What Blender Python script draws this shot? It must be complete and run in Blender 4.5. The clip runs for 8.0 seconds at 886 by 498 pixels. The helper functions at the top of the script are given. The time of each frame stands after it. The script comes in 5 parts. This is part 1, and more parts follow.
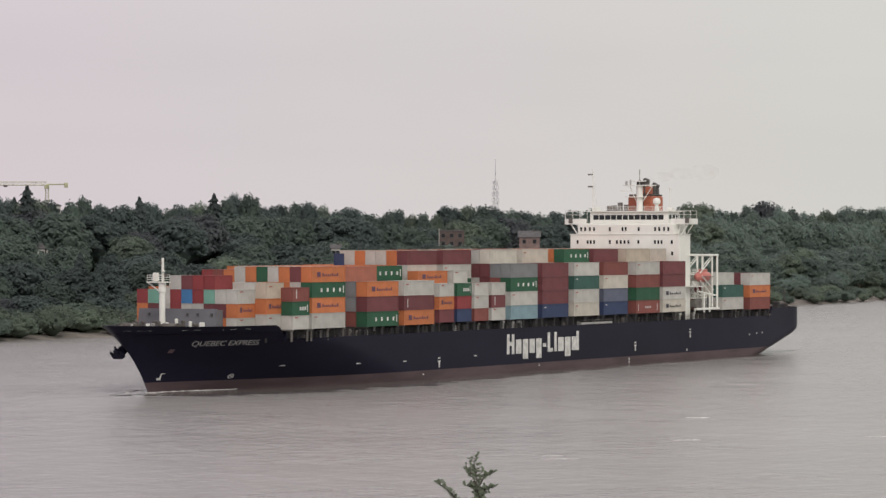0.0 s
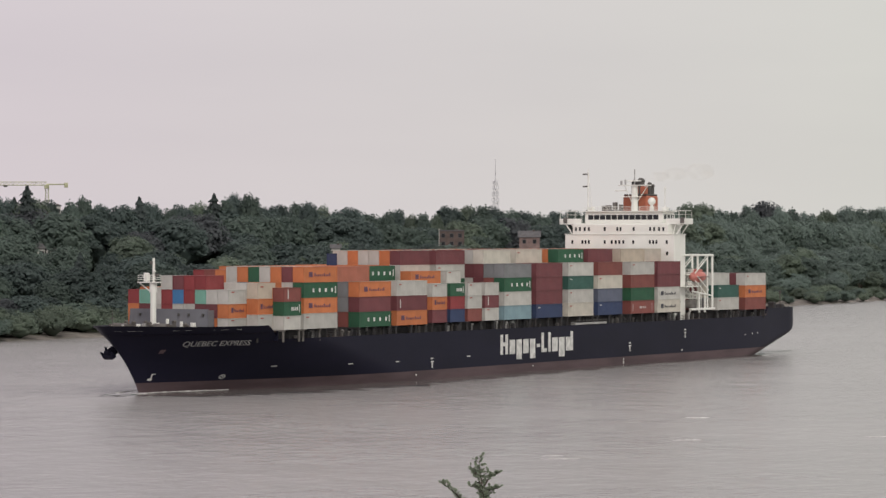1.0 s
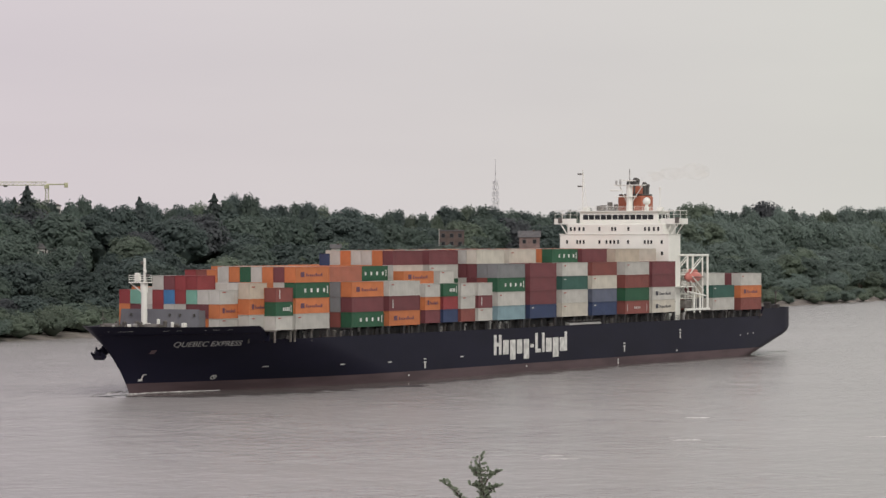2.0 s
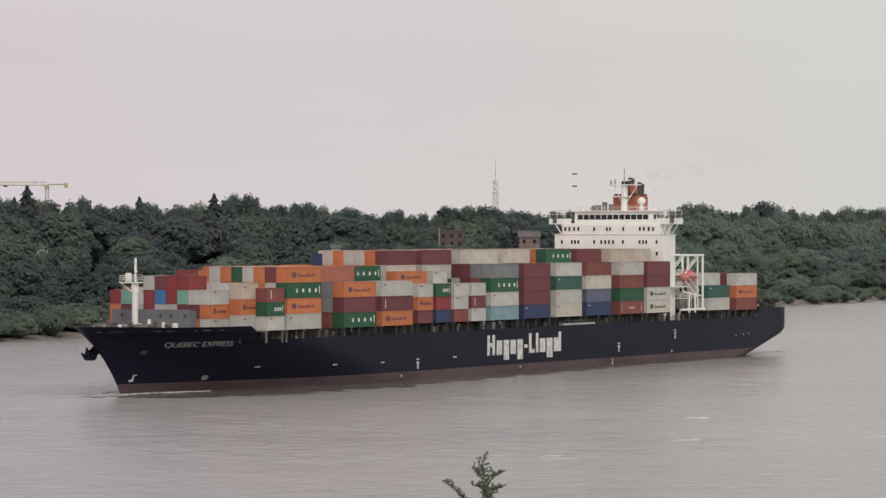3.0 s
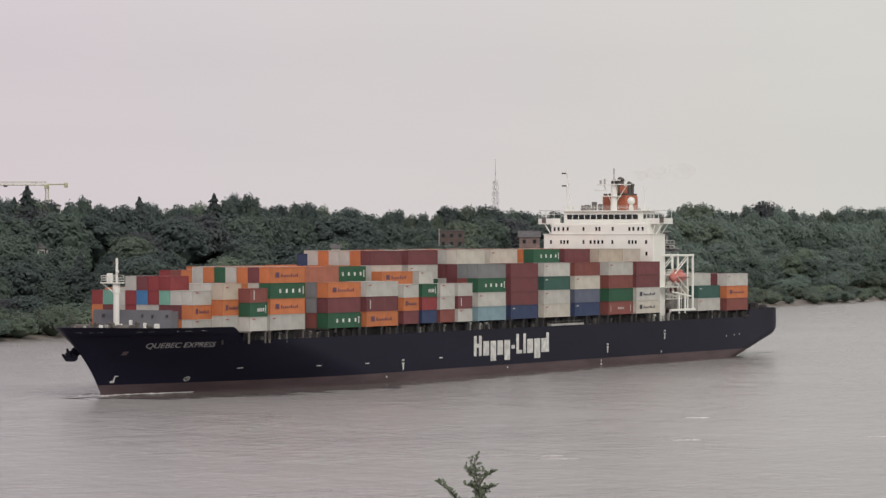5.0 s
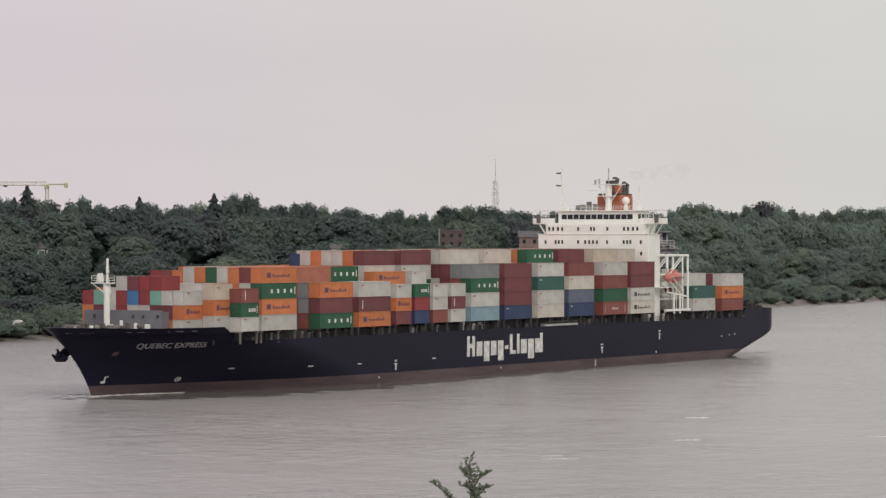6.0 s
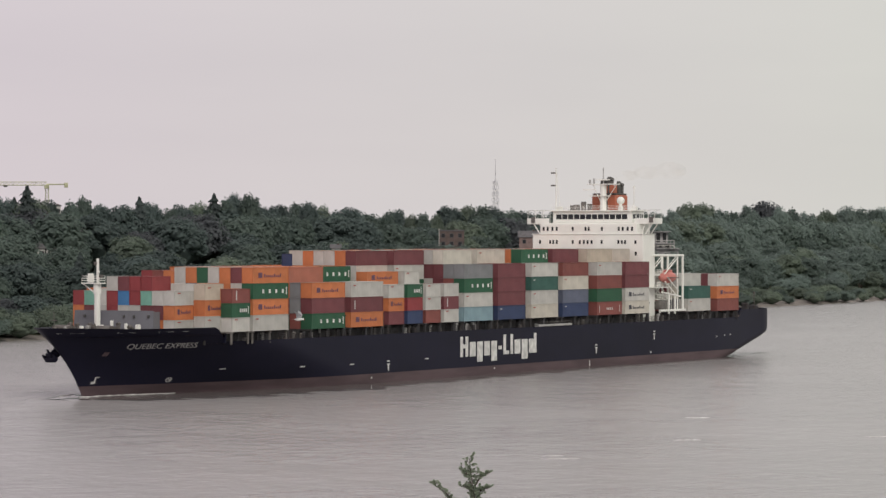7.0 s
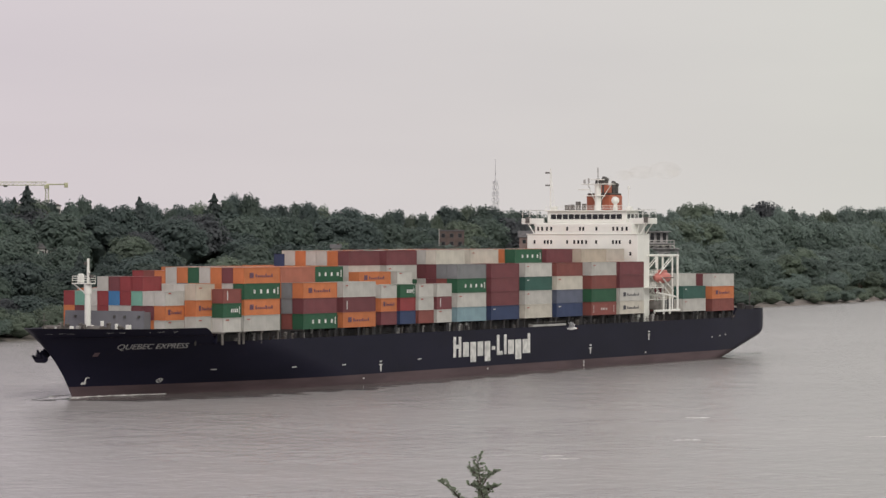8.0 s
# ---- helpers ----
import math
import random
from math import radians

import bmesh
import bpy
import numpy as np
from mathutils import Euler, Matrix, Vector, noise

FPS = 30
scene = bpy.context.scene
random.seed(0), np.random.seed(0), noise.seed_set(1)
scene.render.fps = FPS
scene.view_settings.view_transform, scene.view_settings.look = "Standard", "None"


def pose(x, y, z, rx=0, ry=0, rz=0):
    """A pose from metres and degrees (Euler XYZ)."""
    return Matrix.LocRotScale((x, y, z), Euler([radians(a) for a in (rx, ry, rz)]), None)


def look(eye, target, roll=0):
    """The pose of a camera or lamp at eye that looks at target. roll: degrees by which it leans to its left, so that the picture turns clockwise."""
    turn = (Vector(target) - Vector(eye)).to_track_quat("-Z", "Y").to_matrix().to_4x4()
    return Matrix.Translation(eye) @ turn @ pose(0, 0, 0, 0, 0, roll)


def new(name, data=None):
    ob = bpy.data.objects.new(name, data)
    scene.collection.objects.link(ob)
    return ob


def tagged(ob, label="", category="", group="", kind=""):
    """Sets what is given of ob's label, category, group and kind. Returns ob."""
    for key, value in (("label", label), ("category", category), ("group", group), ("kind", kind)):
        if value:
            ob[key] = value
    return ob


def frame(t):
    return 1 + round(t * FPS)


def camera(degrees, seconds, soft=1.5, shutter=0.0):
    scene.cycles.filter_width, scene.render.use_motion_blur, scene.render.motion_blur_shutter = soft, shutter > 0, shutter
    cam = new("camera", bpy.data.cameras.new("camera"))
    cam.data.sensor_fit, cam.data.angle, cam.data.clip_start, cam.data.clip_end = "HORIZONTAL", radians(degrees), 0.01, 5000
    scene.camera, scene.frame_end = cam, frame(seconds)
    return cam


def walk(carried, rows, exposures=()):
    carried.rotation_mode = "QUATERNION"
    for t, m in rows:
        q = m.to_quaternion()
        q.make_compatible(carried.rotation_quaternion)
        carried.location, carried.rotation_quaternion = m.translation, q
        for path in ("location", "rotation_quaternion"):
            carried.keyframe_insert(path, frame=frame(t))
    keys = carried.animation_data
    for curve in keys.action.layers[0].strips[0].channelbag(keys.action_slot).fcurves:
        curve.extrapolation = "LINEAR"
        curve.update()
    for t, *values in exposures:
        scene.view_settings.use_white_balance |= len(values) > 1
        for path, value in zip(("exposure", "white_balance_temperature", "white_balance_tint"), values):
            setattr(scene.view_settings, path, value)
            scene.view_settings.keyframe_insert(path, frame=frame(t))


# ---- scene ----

# ---------------------------------------------------------------- camera
EYE = (0.0, 0.0, 27.87)
cam = camera(15.242, 8.0, soft=1.45)
CAM_POSE = pose(EYE[0], EYE[1], EYE[2], 90 - 0.1517, 0, 0) @ pose(0, 0, 0, 0, 0, 0.0217)
walk(cam, [(0.0, CAM_POSE), (8.0, CAM_POSE)])

# ---------------------------------------------------------------- world, sun
world = bpy.data.worlds.new("overcast_sky")
scene.world = world
world.use_nodes = True
wn, wl = world.node_tree.nodes, world.node_tree.links
wn.clear()


def wnode(kind, **inputs):
    n = wn.new(kind)
    for k, v in inputs.items():
        n.inputs[k].default_value = v
    return n


SUN_ELEVATION, SUN_AZIMUTH = 42.0, 165.0      # degrees; azimuth clockwise from +Y
w_out = wnode("ShaderNodeOutputWorld")
w_bg_sky = wnode("ShaderNodeBackground", Strength=0.06)
w_bg_cloud = wnode("ShaderNodeBackground", Strength=1.10)
w_mix = wnode("ShaderNodeMixShader", Fac=0.93)
w_sky = wn.new("ShaderNodeTexSky")
w_sky.sky_type = "NISHITA"
w_sky.sun_disc = False
w_sky.sun_elevation, w_sky.sun_rotation = radians(SUN_ELEVATION), radians(SUN_AZIMUTH)
w_co = wn.new("ShaderNodeTexCoord")
w_map = wn.new("ShaderNodeMapping")
w_map.inputs["Scale"].default_value = (1.4, 1.4, 7.0)
w_noise = wnode("ShaderNodeTexNoise", Scale=2.2, Detail=5.0, Roughness=0.5)
w_ramp = wn.new("ShaderNodeValToRGB")
w_ramp.color_ramp.elements[0].position, w_ramp.color_ramp.elements[1].position = 0.3, 0.72
w_ramp.color_ramp.elements[0].color = (0.580, 0.553, 0.566, 1)
w_ramp.color_ramp.elements[1].color = (0.650, 0.620, 0.622, 1)
# a faint drift of tint along the cloud deck: rosy to the west, greenish-yellow to the east
w_sep = wn.new("ShaderNodeSeparateXYZ")
w_side = wn.new("ShaderNodeMapRange")
for k, v in (("From Min", -0.16), ("From Max", 0.16), ("To Min", 0.0), ("To Max", 1.0)):
    w_side.inputs[k].default_value = v
w_tint = wn.new("ShaderNodeValToRGB")
w_tint.color_ramp.elements[0].color = (1.035, 0.965, 1.015, 1)
w_tint.color_ramp.elements[1].color = (0.985, 1.02, 0.94, 1)
w_mul = wn.new("ShaderNodeMix")
w_mul.data_type, w_mul.blend_type = "RGBA", "MULTIPLY"
w_mul.inputs[0].default_value = 1.0
wl.new(w_co.outputs["Generated"], w_map.inputs["Vector"])
wl.new(w_map.outputs["Vector"], w_noise.inputs["Vector"])
wl.new(w_noise.outputs["Fac"], w_ramp.inputs["Fac"])
wl.new(w_co.outputs["Generated"], w_sep.inputs["Vector"])
wl.new(w_sep.outputs["X"], w_side.inputs["Value"])
wl.new(w_side.outputs["Result"], w_tint.inputs["Fac"])
wl.new(w_ramp.outputs["Color"], w_mul.inputs[6])
wl.new(w_tint.outputs["Color"], w_mul.inputs[7])
wl.new(w_mul.outputs[2], w_bg_cloud.inputs["Color"])
wl.new(w_sky.outputs["Color"], w_bg_sky.inputs["Color"])
wl.new(w_bg_sky.outputs["Background"], w_mix.inputs[1])
wl.new(w_bg_cloud.outputs["Background"], w_mix.inputs[2])
wl.new(w_mix.outputs["Shader"], w_out.inputs["Surface"])

sun = new("sun", bpy.data.lights.new("sun", "SUN"))
sun.data.energy, sun.data.angle, sun.data.color = 1.5, radians(25), (1.0, 0.95, 0.88)
sun_az, sun_el = radians(SUN_AZIMUTH), radians(SUN_ELEVATION)
sun.matrix_world = look((0, 0, 300), (-100 * math.sin(sun_az) * math.cos(sun_el), -100 * math.cos(sun_az) * math.cos(sun_el), 300 - 100 * math.sin(sun_el)))

# ---------------------------------------------------------------- materials


def material(name, color, rough=0.6, metal=0.0, dark=None, scale=1.0, amount=0.5, bump=0.0, bump_scale=20.0,
             random_shift=0.0, streaks=0.0, stretch=(1, 1, 1), island=False):
    """A surface with stains at a large scale, grain at a fine one, and fine relief."""
    m = bpy.data.materials.new(name)
    m.use_nodes = True
    n, l = m.node_tree.nodes, m.node_tree.links
    b = n["Principled BSDF"]
    b.inputs["Roughness"].default_value, b.inputs["Metallic"].default_value = rough, metal
    dark = dark or tuple(c * 0.65 for c in color)
    co = n.new("ShaderNodeTexCoord")
    mp = n.new("ShaderNodeMapping")
    mp.inputs["Scale"].default_value = stretch
    l.new(co.outputs["Object"], mp.inputs["Vector"])
    big = n.new("ShaderNodeTexNoise")
    big.inputs["Scale"].default_value, big.inputs["Detail"].default_value = scale, 6.0
    l.new(mp.outputs["Vector"], big.inputs["Vector"])
    ramp = n.new("ShaderNodeValToRGB")
    ramp.color_ramp.elements[0].position, ramp.color_ramp.elements[1].position = 0.5 - 0.3 * amount, 0.5 + 0.25 * amount
    ramp.color_ramp.elements[0].color, ramp.color_ramp.elements[1].color = (*dark, 1), (*color, 1)
    l.new(big.outputs["Fac"], ramp.inputs["Fac"])
    last = ramp.outputs["Color"]
    if random_shift or island:
        hsv = n.new("ShaderNodeHueSaturation")
        mr = n.new("ShaderNodeMapRange")
        mr.inputs["To Min"].default_value, mr.inputs["To Max"].default_value = 1 - random_shift, 1 + random_shift
        if island:
            src = n.new("ShaderNodeNewGeometry").outputs["Random Per Island"]
        else:
            src = n.new("ShaderNodeObjectInfo").outputs["Random"]
        l.new(src, mr.inputs["Value"])
        l.new(mr.outputs["Result"], hsv.inputs["Value"])
        l.new(last, hsv.inputs["Color"])
        last = hsv.outputs["Color"]
    if streaks:
        # rust and dirt runs, drawn out downwards
        mp2 = n.new("ShaderNodeMapping")
        mp2.inputs["Scale"].default_value = (1.3, 1.3, 0.12)
        l.new(co.outputs["Object"], mp2.inputs["Vector"])
        st = n.new("ShaderNodeTexNoise")
        st.inputs["Scale"].default_value, st.inputs["Detail"].default_value = 1.5, 5.0
        l.new(mp2.outputs["Vector"], st.inputs["Vector"])
        r2 = n.new("ShaderNodeMapRange")
        r2.inputs["From Min"].default_value, r2.inputs["From Max"].default_value = 0.56, 0.75
        r2.inputs["To Max"].default_value = streaks
        l.new(st.outputs["Fac"], r2.inputs["Value"])
        mx = n.new("ShaderNodeMix")
        mx.data_type = "RGBA"
        mx.inputs[7].default_value = (0.10, 0.055, 0.035, 1)
        l.new(r2.outputs["Result"], mx.inputs[0])
        l.new(last, mx.inputs[6])
        last = mx.outputs[2]
    l.new(last, b.inputs["Base Color"])
    if bump:
        fine = n.new("ShaderNodeTexNoise")
        fine.inputs["Scale"].default_value, fine.inputs["Detail"].default_value = bump_scale, 4.0
        l.new(co.outputs["Object"], fine.inputs["Vector"])
        bp_ = n.new("ShaderNodeBump")
        bp_.inputs["Strength"].default_value, bp_.inputs["Distance"].default_value = bump, 0.05
        l.new(fine.outputs["Fac"], bp_.inputs["Height"])
        l.new(bp_.outputs["Normal"], b.inputs["Normal"])
    return m


def water_material(name, rough, silt_dark, silt_light, chop):
    m = bpy.data.materials.new(name)
    m.use_nodes = True
    n, l = m.node_tree.nodes, m.node_tree.links
    b = n["Principled BSDF"]
    b.inputs["Roughness"].default_value, b.inputs["IOR"].default_value = rough, 1.33
    co = n.new("ShaderNodeTexCoord")
    silt = n.new("ShaderNodeTexNoise")
    silt.inputs["Scale"].default_value, silt.inputs["Detail"].default_value = 0.012, 4.0
    l.new(co.outputs["Object"], silt.inputs["Vector"])
    ramp = n.new("ShaderNodeValToRGB")
    ramp.color_ramp.elements[0].position, ramp.color_ramp.elements[1].position = 0.35, 0.65
    ramp.color_ramp.elements[0].color, ramp.color_ramp.elements[1].color = (*silt_dark, 1), (*silt_light, 1)
    l.new(silt.outputs["Fac"], ramp.inputs["Fac"])
    l.new(ramp.outputs["Color"], b.inputs["Base Color"])
    total = None
    for scale, weight, squash in ((1.0, 0.22, (1, 1, 1)), (0.42, 0.55, (0.9, 0.8, 1)), (0.15, 0.85, (1.0, 0.7, 1)), (0.03, 1.6, (0.8, 0.6, 1))):
        mp = n.new("ShaderNodeMapping")
        mp.inputs["Scale"].default_value = squash
        mp.inputs["Rotation"].default_value = (0, 0, scale * 7)
        l.new(co.outputs["Object"], mp.inputs["Vector"])
        t = n.new("ShaderNodeTexNoise")
        t.inputs["Scale"].default_value, t.inputs["Detail"].default_value = scale, 5.0
        l.new(mp.outputs["Vector"], t.inputs["Vector"])
        mu = n.new("ShaderNodeMath")
        mu.operation = "MULTIPLY"
        mu.inputs[1].default_value = weight
        l.new(t.outputs["Fac"], mu.inputs[0])
        if total is None:
            total = mu.outputs[0]
        else:
            ad = n.new("ShaderNodeMath")
            l.new(total, ad.inputs[0])
            l.new(mu.outputs[0], ad.inputs[1])
            total = ad.outputs[0]
    bp_ = n.new("ShaderNodeBump")
    bp_.inputs["Strength"].default_value, bp_.inputs["Distance"].default_value = chop, 0.9
    l.new(total, bp_.inputs["Height"])
    l.new(bp_.outputs["Normal"], b.inputs["Normal"])
    return m


M_WATER = water_material("river_water", 0.20, (0.318, 0.304, 0.303), (0.364, 0.347, 0.345), 0.85)
# smoother water, its base colour darkened to carry the hull's reflection
M_HULL_REFLECTION = water_material("water_darkened_for_hull_reflection", 0.10, (0.125, 0.116, 0.113), (0.165, 0.154, 0.150), 0.10)
M_HULL = material("black_blue_hull_paint", (0.0155, 0.0150, 0.031), 0.5, dark=(0.0115, 0.0115, 0.023), scale=0.12, bump=0.05, bump_scale=0.6, streaks=0.05, stretch=(0.4, 0.4, 1))
M_HULL.node_tree.nodes["Principled BSDF"].inputs["Specular IOR Level"].default_value = 0.13
M_BOOT = material("antifouling_red", (0.112, 0.074, 0.083), 0.7, dark=(0.074, 0.048, 0.055), scale=0.35, streaks=0.25, stretch=(0.25, 0.25, 1.5))
M_DECK = material("deck_red_oxide", (0.10, 0.06, 0.05), 0.8, scale=0.3)
M_COAMING = material("coaming_dark_grey", (0.045, 0.045, 0.05), 0.7, dark=(0.025, 0.022, 0.022), scale=0.5, streaks=0.4)
M_FITTING = material("fitting_grey", (0.17, 0.16, 0.15), 0.7, dark=(0.07, 0.06, 0.055), scale=0.4, streaks=0.4)
M_WHITE = material("white_ship_paint", (0.86, 0.86, 0.81), 0.45, dark=(0.80, 0.80, 0.755), scale=0.25, streaks=0.07)
M_LETTER = material("white_marking_paint", (0.80, 0.79, 0.77), 0.6, scale=0.8)
M_NAME = material("grey_name_paint", (0.47, 0.46, 0.45), 0.6, scale=0.8)
M_GREY = material("breakwater_grey", (0.165, 0.17, 0.19), 0.6, dark=(0.135, 0.138, 0.155), scale=0.2, streaks=0.2)
M_GLASS = material("dark_window_glass", (0.02, 0.022, 0.026), 0.12, scale=0.5)
M_ORANGE_F = material("funnel_orange", (0.45, 0.135, 0.075), 0.5, dark=(0.36, 0.11, 0.065), scale=0.5, streaks=0.3)
M_SOOT = material("sooty_grey", (0.10, 0.095, 0.09), 0.75, scale=0.8)
M_BOAT = material("lifeboat_orange", (0.62, 0.22, 0.19), 0.5, dark=(0.5, 0.16, 0.14), scale=0.6)
M_FOAM = material("white_foam", (0.70, 0.68, 0.67), 0.9, dark=(0.20, 0.19, 0.185), scale=0.9, amount=0.6)
M_STREAK = material("thin_foam_film", (0.56, 0.54, 0.53), 0.8, dark=(0.36, 0.345, 0.335), scale=0.5, amount=0.6)
M_SOIL = material("bank_soil", (0.055, 0.07, 0.035), 0.95, dark=(0.035, 0.04, 0.022), scale=0.08, bump=0.4, bump_scale=1.0)
M_BEACH = material("foreshore_mud_and_stones", (0.21, 0.185, 0.165), 0.9, dark=(0.12, 0.108, 0.096), scale=0.35, bump=0.5, bump_scale=1.5)
M_BARK = material("bark", (0.09, 0.07, 0.055), 0.9, scale=1.0, bump=0.4)


def see_through_leaf(m):
    """Leaves let part of the light through."""
    n, l = m.node_tree.nodes, m.node_tree.links
    b = n["Principled BSDF"]
    b.inputs["Specular IOR Level"].default_value = 0.2
    thin = n.new("ShaderNodeBsdfTranslucent")
    both = n.new("ShaderNodeAddShader")
    l.new(b.inputs["Base Color"].links[0].from_socket, thin.inputs["Color"])
    l.new(b.outputs["BSDF"], both.inputs[0])
    l.new(thin.outputs["BSDF"], both.inputs[1])
    l.new(both.outputs["Shader"], n["Material Output"].inputs["Surface"])
    return m


def leaf_material(name, color, dark, shift=0.22):
    m = material(name, color, 0.7, dark=dark, scale=0.12, amount=0.8, random_shift=shift)
    return see_through_leaf(m)


# greens are shifted blue for distance haze; the last is also paled for it
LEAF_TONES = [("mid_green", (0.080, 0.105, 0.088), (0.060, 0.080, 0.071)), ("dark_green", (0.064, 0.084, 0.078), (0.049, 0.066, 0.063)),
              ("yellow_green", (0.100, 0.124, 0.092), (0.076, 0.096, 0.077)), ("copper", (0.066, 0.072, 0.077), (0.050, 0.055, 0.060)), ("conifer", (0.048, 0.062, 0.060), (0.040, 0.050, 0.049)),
              ("haze_pale_green", (0.112, 0.142, 0.124), (0.092, 0.118, 0.108))]
LEAF = [leaf_material("foliage_" + n, c, d) for n, c, d in LEAF_TONES]

CONTAINER_PAINT = {
    "white": ("light grey-white", (0.53, 0.515, 0.485)), "cream": ("cream", (0.60, 0.56, 0.49)), "tan": ("pale tan", (0.52, 0.44, 0.36)),
    "orange": ("orange", (0.58, 0.19, 0.075)), "pink": ("faded salmon-orange", (0.47, 0.17, 0.115)),
    "brick": ("brick red", (0.235, 0.072, 0.062)), "maroon": ("maroon", (0.175, 0.052, 0.060)), "red": ("red", (0.27, 0.045, 0.050)),
    "green": ("dark green", (0.025, 0.105, 0.055)), "teal": ("dark teal", (0.04, 0.115, 0.095)), "mint": ("mint green", (0.20, 0.42, 0.34)),
    "blue": ("bright blue", (0.06, 0.20, 0.42)), "navy": ("navy blue", (0.035, 0.055, 0.13)), "grey": ("mid grey", (0.22, 0.225, 0.235)),
    "slate": ("slate blue-grey", (0.115, 0.13, 0.185)), "sky": ("pale blue", (0.24, 0.36, 0.41))}
PAINT = {k: material("container_" + k, c, 0.6, dark=tuple(v * 0.80 for v in c), scale=0.35, random_shift=0.09, streaks=0.16)
         for k, (_, c) in CONTAINER_PAINT.items()}
M_CASTING = material("corner_casting_dark", (0.10, 0.085, 0.08), 0.7, scale=2.0)

# ---------------------------------------------------------------- mesh helpers


def finish(name, bm, mat, smooth=False):
    bmesh.ops.recalc_face_normals(bm, faces=bm.faces[:])
    me = bpy.data.meshes.new(name)
    bm.to_mesh(me)
    bm.free()
    for m in (mat if isinstance(mat, (list, tuple)) else [mat]):
        me.materials.append(m)
    if smooth:
        for p in me.polygons:
            p.use_smooth = True
    return me


def part(name, bm, mat, parent, label="", smooth=False):
    ob = new(name, bm if isinstance(bm, bpy.types.Mesh) else finish(name, bm, mat, smooth))
    ob.parent = parent
    if label:
        ob["label"] = label
    return ob


def thing(name, label, category, m=None, group="", kind=""):
    ob = new(name)
    ob.empty_display_size = 0.5
    if m is not None:
        ob.matrix_basis = m
    return tagged(ob, label, category, group, kind)


def box(bm, x0, x1, y0, y1, z0, z1, bevel=0.0):
    r = bmesh.ops.create_cube(bm, size=1.0, matrix=Matrix.LocRotScale(((x0 + x1) / 2, (y0 + y1) / 2, (z0 + z1) / 2), None, (abs(x1 - x0), abs(y1 - y0), abs(z1 - z0))))
    if bevel:
        es = list({e for v in r["verts"] for e in v.link_edges})
        bmesh.ops.bevel(bm, geom=es, offset=bevel, segments=1, affect="EDGES")
    return bm


def bar(bm, p, q, r0, r1=None, n=8):
    p, q = Vector(p), Vector(q)
    d = q - p
    m = Matrix.Translation((p + q) / 2) @ d.to_track_quat("Z", "Y").to_matrix().to_4x4()
    bmesh.ops.create_cone(bm, cap_ends=True, segments=n, radius1=r0, radius2=r0 if r1 is None else r1, depth=d.length, matrix=m)
    return bm


def B(*a, **k):
    return box(bmesh.new(), *a, **k)


def bars(*specs, n=8):
    bm = bmesh.new()
    for s in specs:
        bar(bm, s[0], s[1], s[2], n=n)
    return bm


def text_mesh(body, height, depth, shear=0.0):
    cu = bpy.data.curves.new("text", "FONT")
    cu.body, cu.size, cu.extrude, cu.shear = body, height, depth, shear
    cu.align_x = "LEFT"
    ob = bpy.data.objects.new("text", cu)
    me = bpy.data.meshes.new_from_object(ob)
    bpy.data.objects.remove(ob)
    bpy.data.curves.remove(cu)
    return me

# ---------------------------------------------------------------- ground, river
SHORE = [(-900, -260), (-420, 400), (-121, 905), (-97, 948), (-20, 1085), (60, 1235), (156, 1420), (204, 1525), (420, 2000), (1200, 3300), (2600, 4700)]


def shore_distance(x, y):
    """Metres inland of the far shoreline (negative on the river)."""
    best, side = 1e9, 1
    for (ax, ay), (bx, by) in zip(SHORE, SHORE[1:]):
        dx, dy = bx - ax, by - ay
        u = max(0, min(1, ((x - ax) * dx + (y - ay) * dy) / (dx * dx + dy * dy)))
        d = math.hypot(x - ax - u * dx, y - ay - u * dy)
        if d < best:
            best, side = d, 1 if dx * (y - ay) - dy * (x - ax) > 0 else -1
    return best * side


def ease(a, b, x):
    u = max(0.0, min(1.0, (x - a) / (b - a)))
    return u * u * (3 - 2 * u)


def ground_height(x, y):
    d = shore_distance(x, y)
    near = 26.2 - 7.5 * ease(4, 26, y) - 14.7 * ease(26, 110, y) - 9 * ease(100, 150, y)
    if d < -60:
        return near if y < 150 else -5.0
    far = -5.0 + 5.6 * ease(-14, 3, d) + 1.6 * ease(2, 22, d) + 17 * ease(20, 120, d) + 7 * ease(110, 260, d)
    if d > 15:
        far += 2.5 * ease(15, 60, d) * noise.noise((x * 0.012, y * 0.012, 0.3))
    return max(far, near) if y < 150 else far


def build_ground():
    xs = [-3600, -2200, -1400, -900, -620] + list(range(-450, 520, 14)) + [620, 900, 1400, 2200, 3600]
    ys = [-1500, -700, -300, -100, -40, -10, 0, 6, 12, 18, 24, 32, 42, 56, 75, 100, 125, 150, 250, 400, 560, 700] + list(range(780, 2000, 14)) + [2200, 2600, 3200, 4000, 4900]
    bm = bmesh.new()
    grid = [[bm.verts.new((x, y, ground_height(x, y))) for x in xs] for y in ys]
    for j in range(len(ys) - 1):
        for i in range(len(xs) - 1):
            f = bm.faces.new((grid[j][i], grid[j][i + 1], grid[j + 1][i + 1], grid[j + 1][i]))
            c = f.calc_center_median()
            f.material_index = 1 if c.y > 500 and -40 < shore_distance(c.x, c.y) < 16 else 0
    ob = new("ground", finish("ground", bm, [M_SOIL, M_BEACH], smooth=True))
    tagged(ob, "wooded river banks of dark soil with a grey foreshore", "ground", kind="structure")


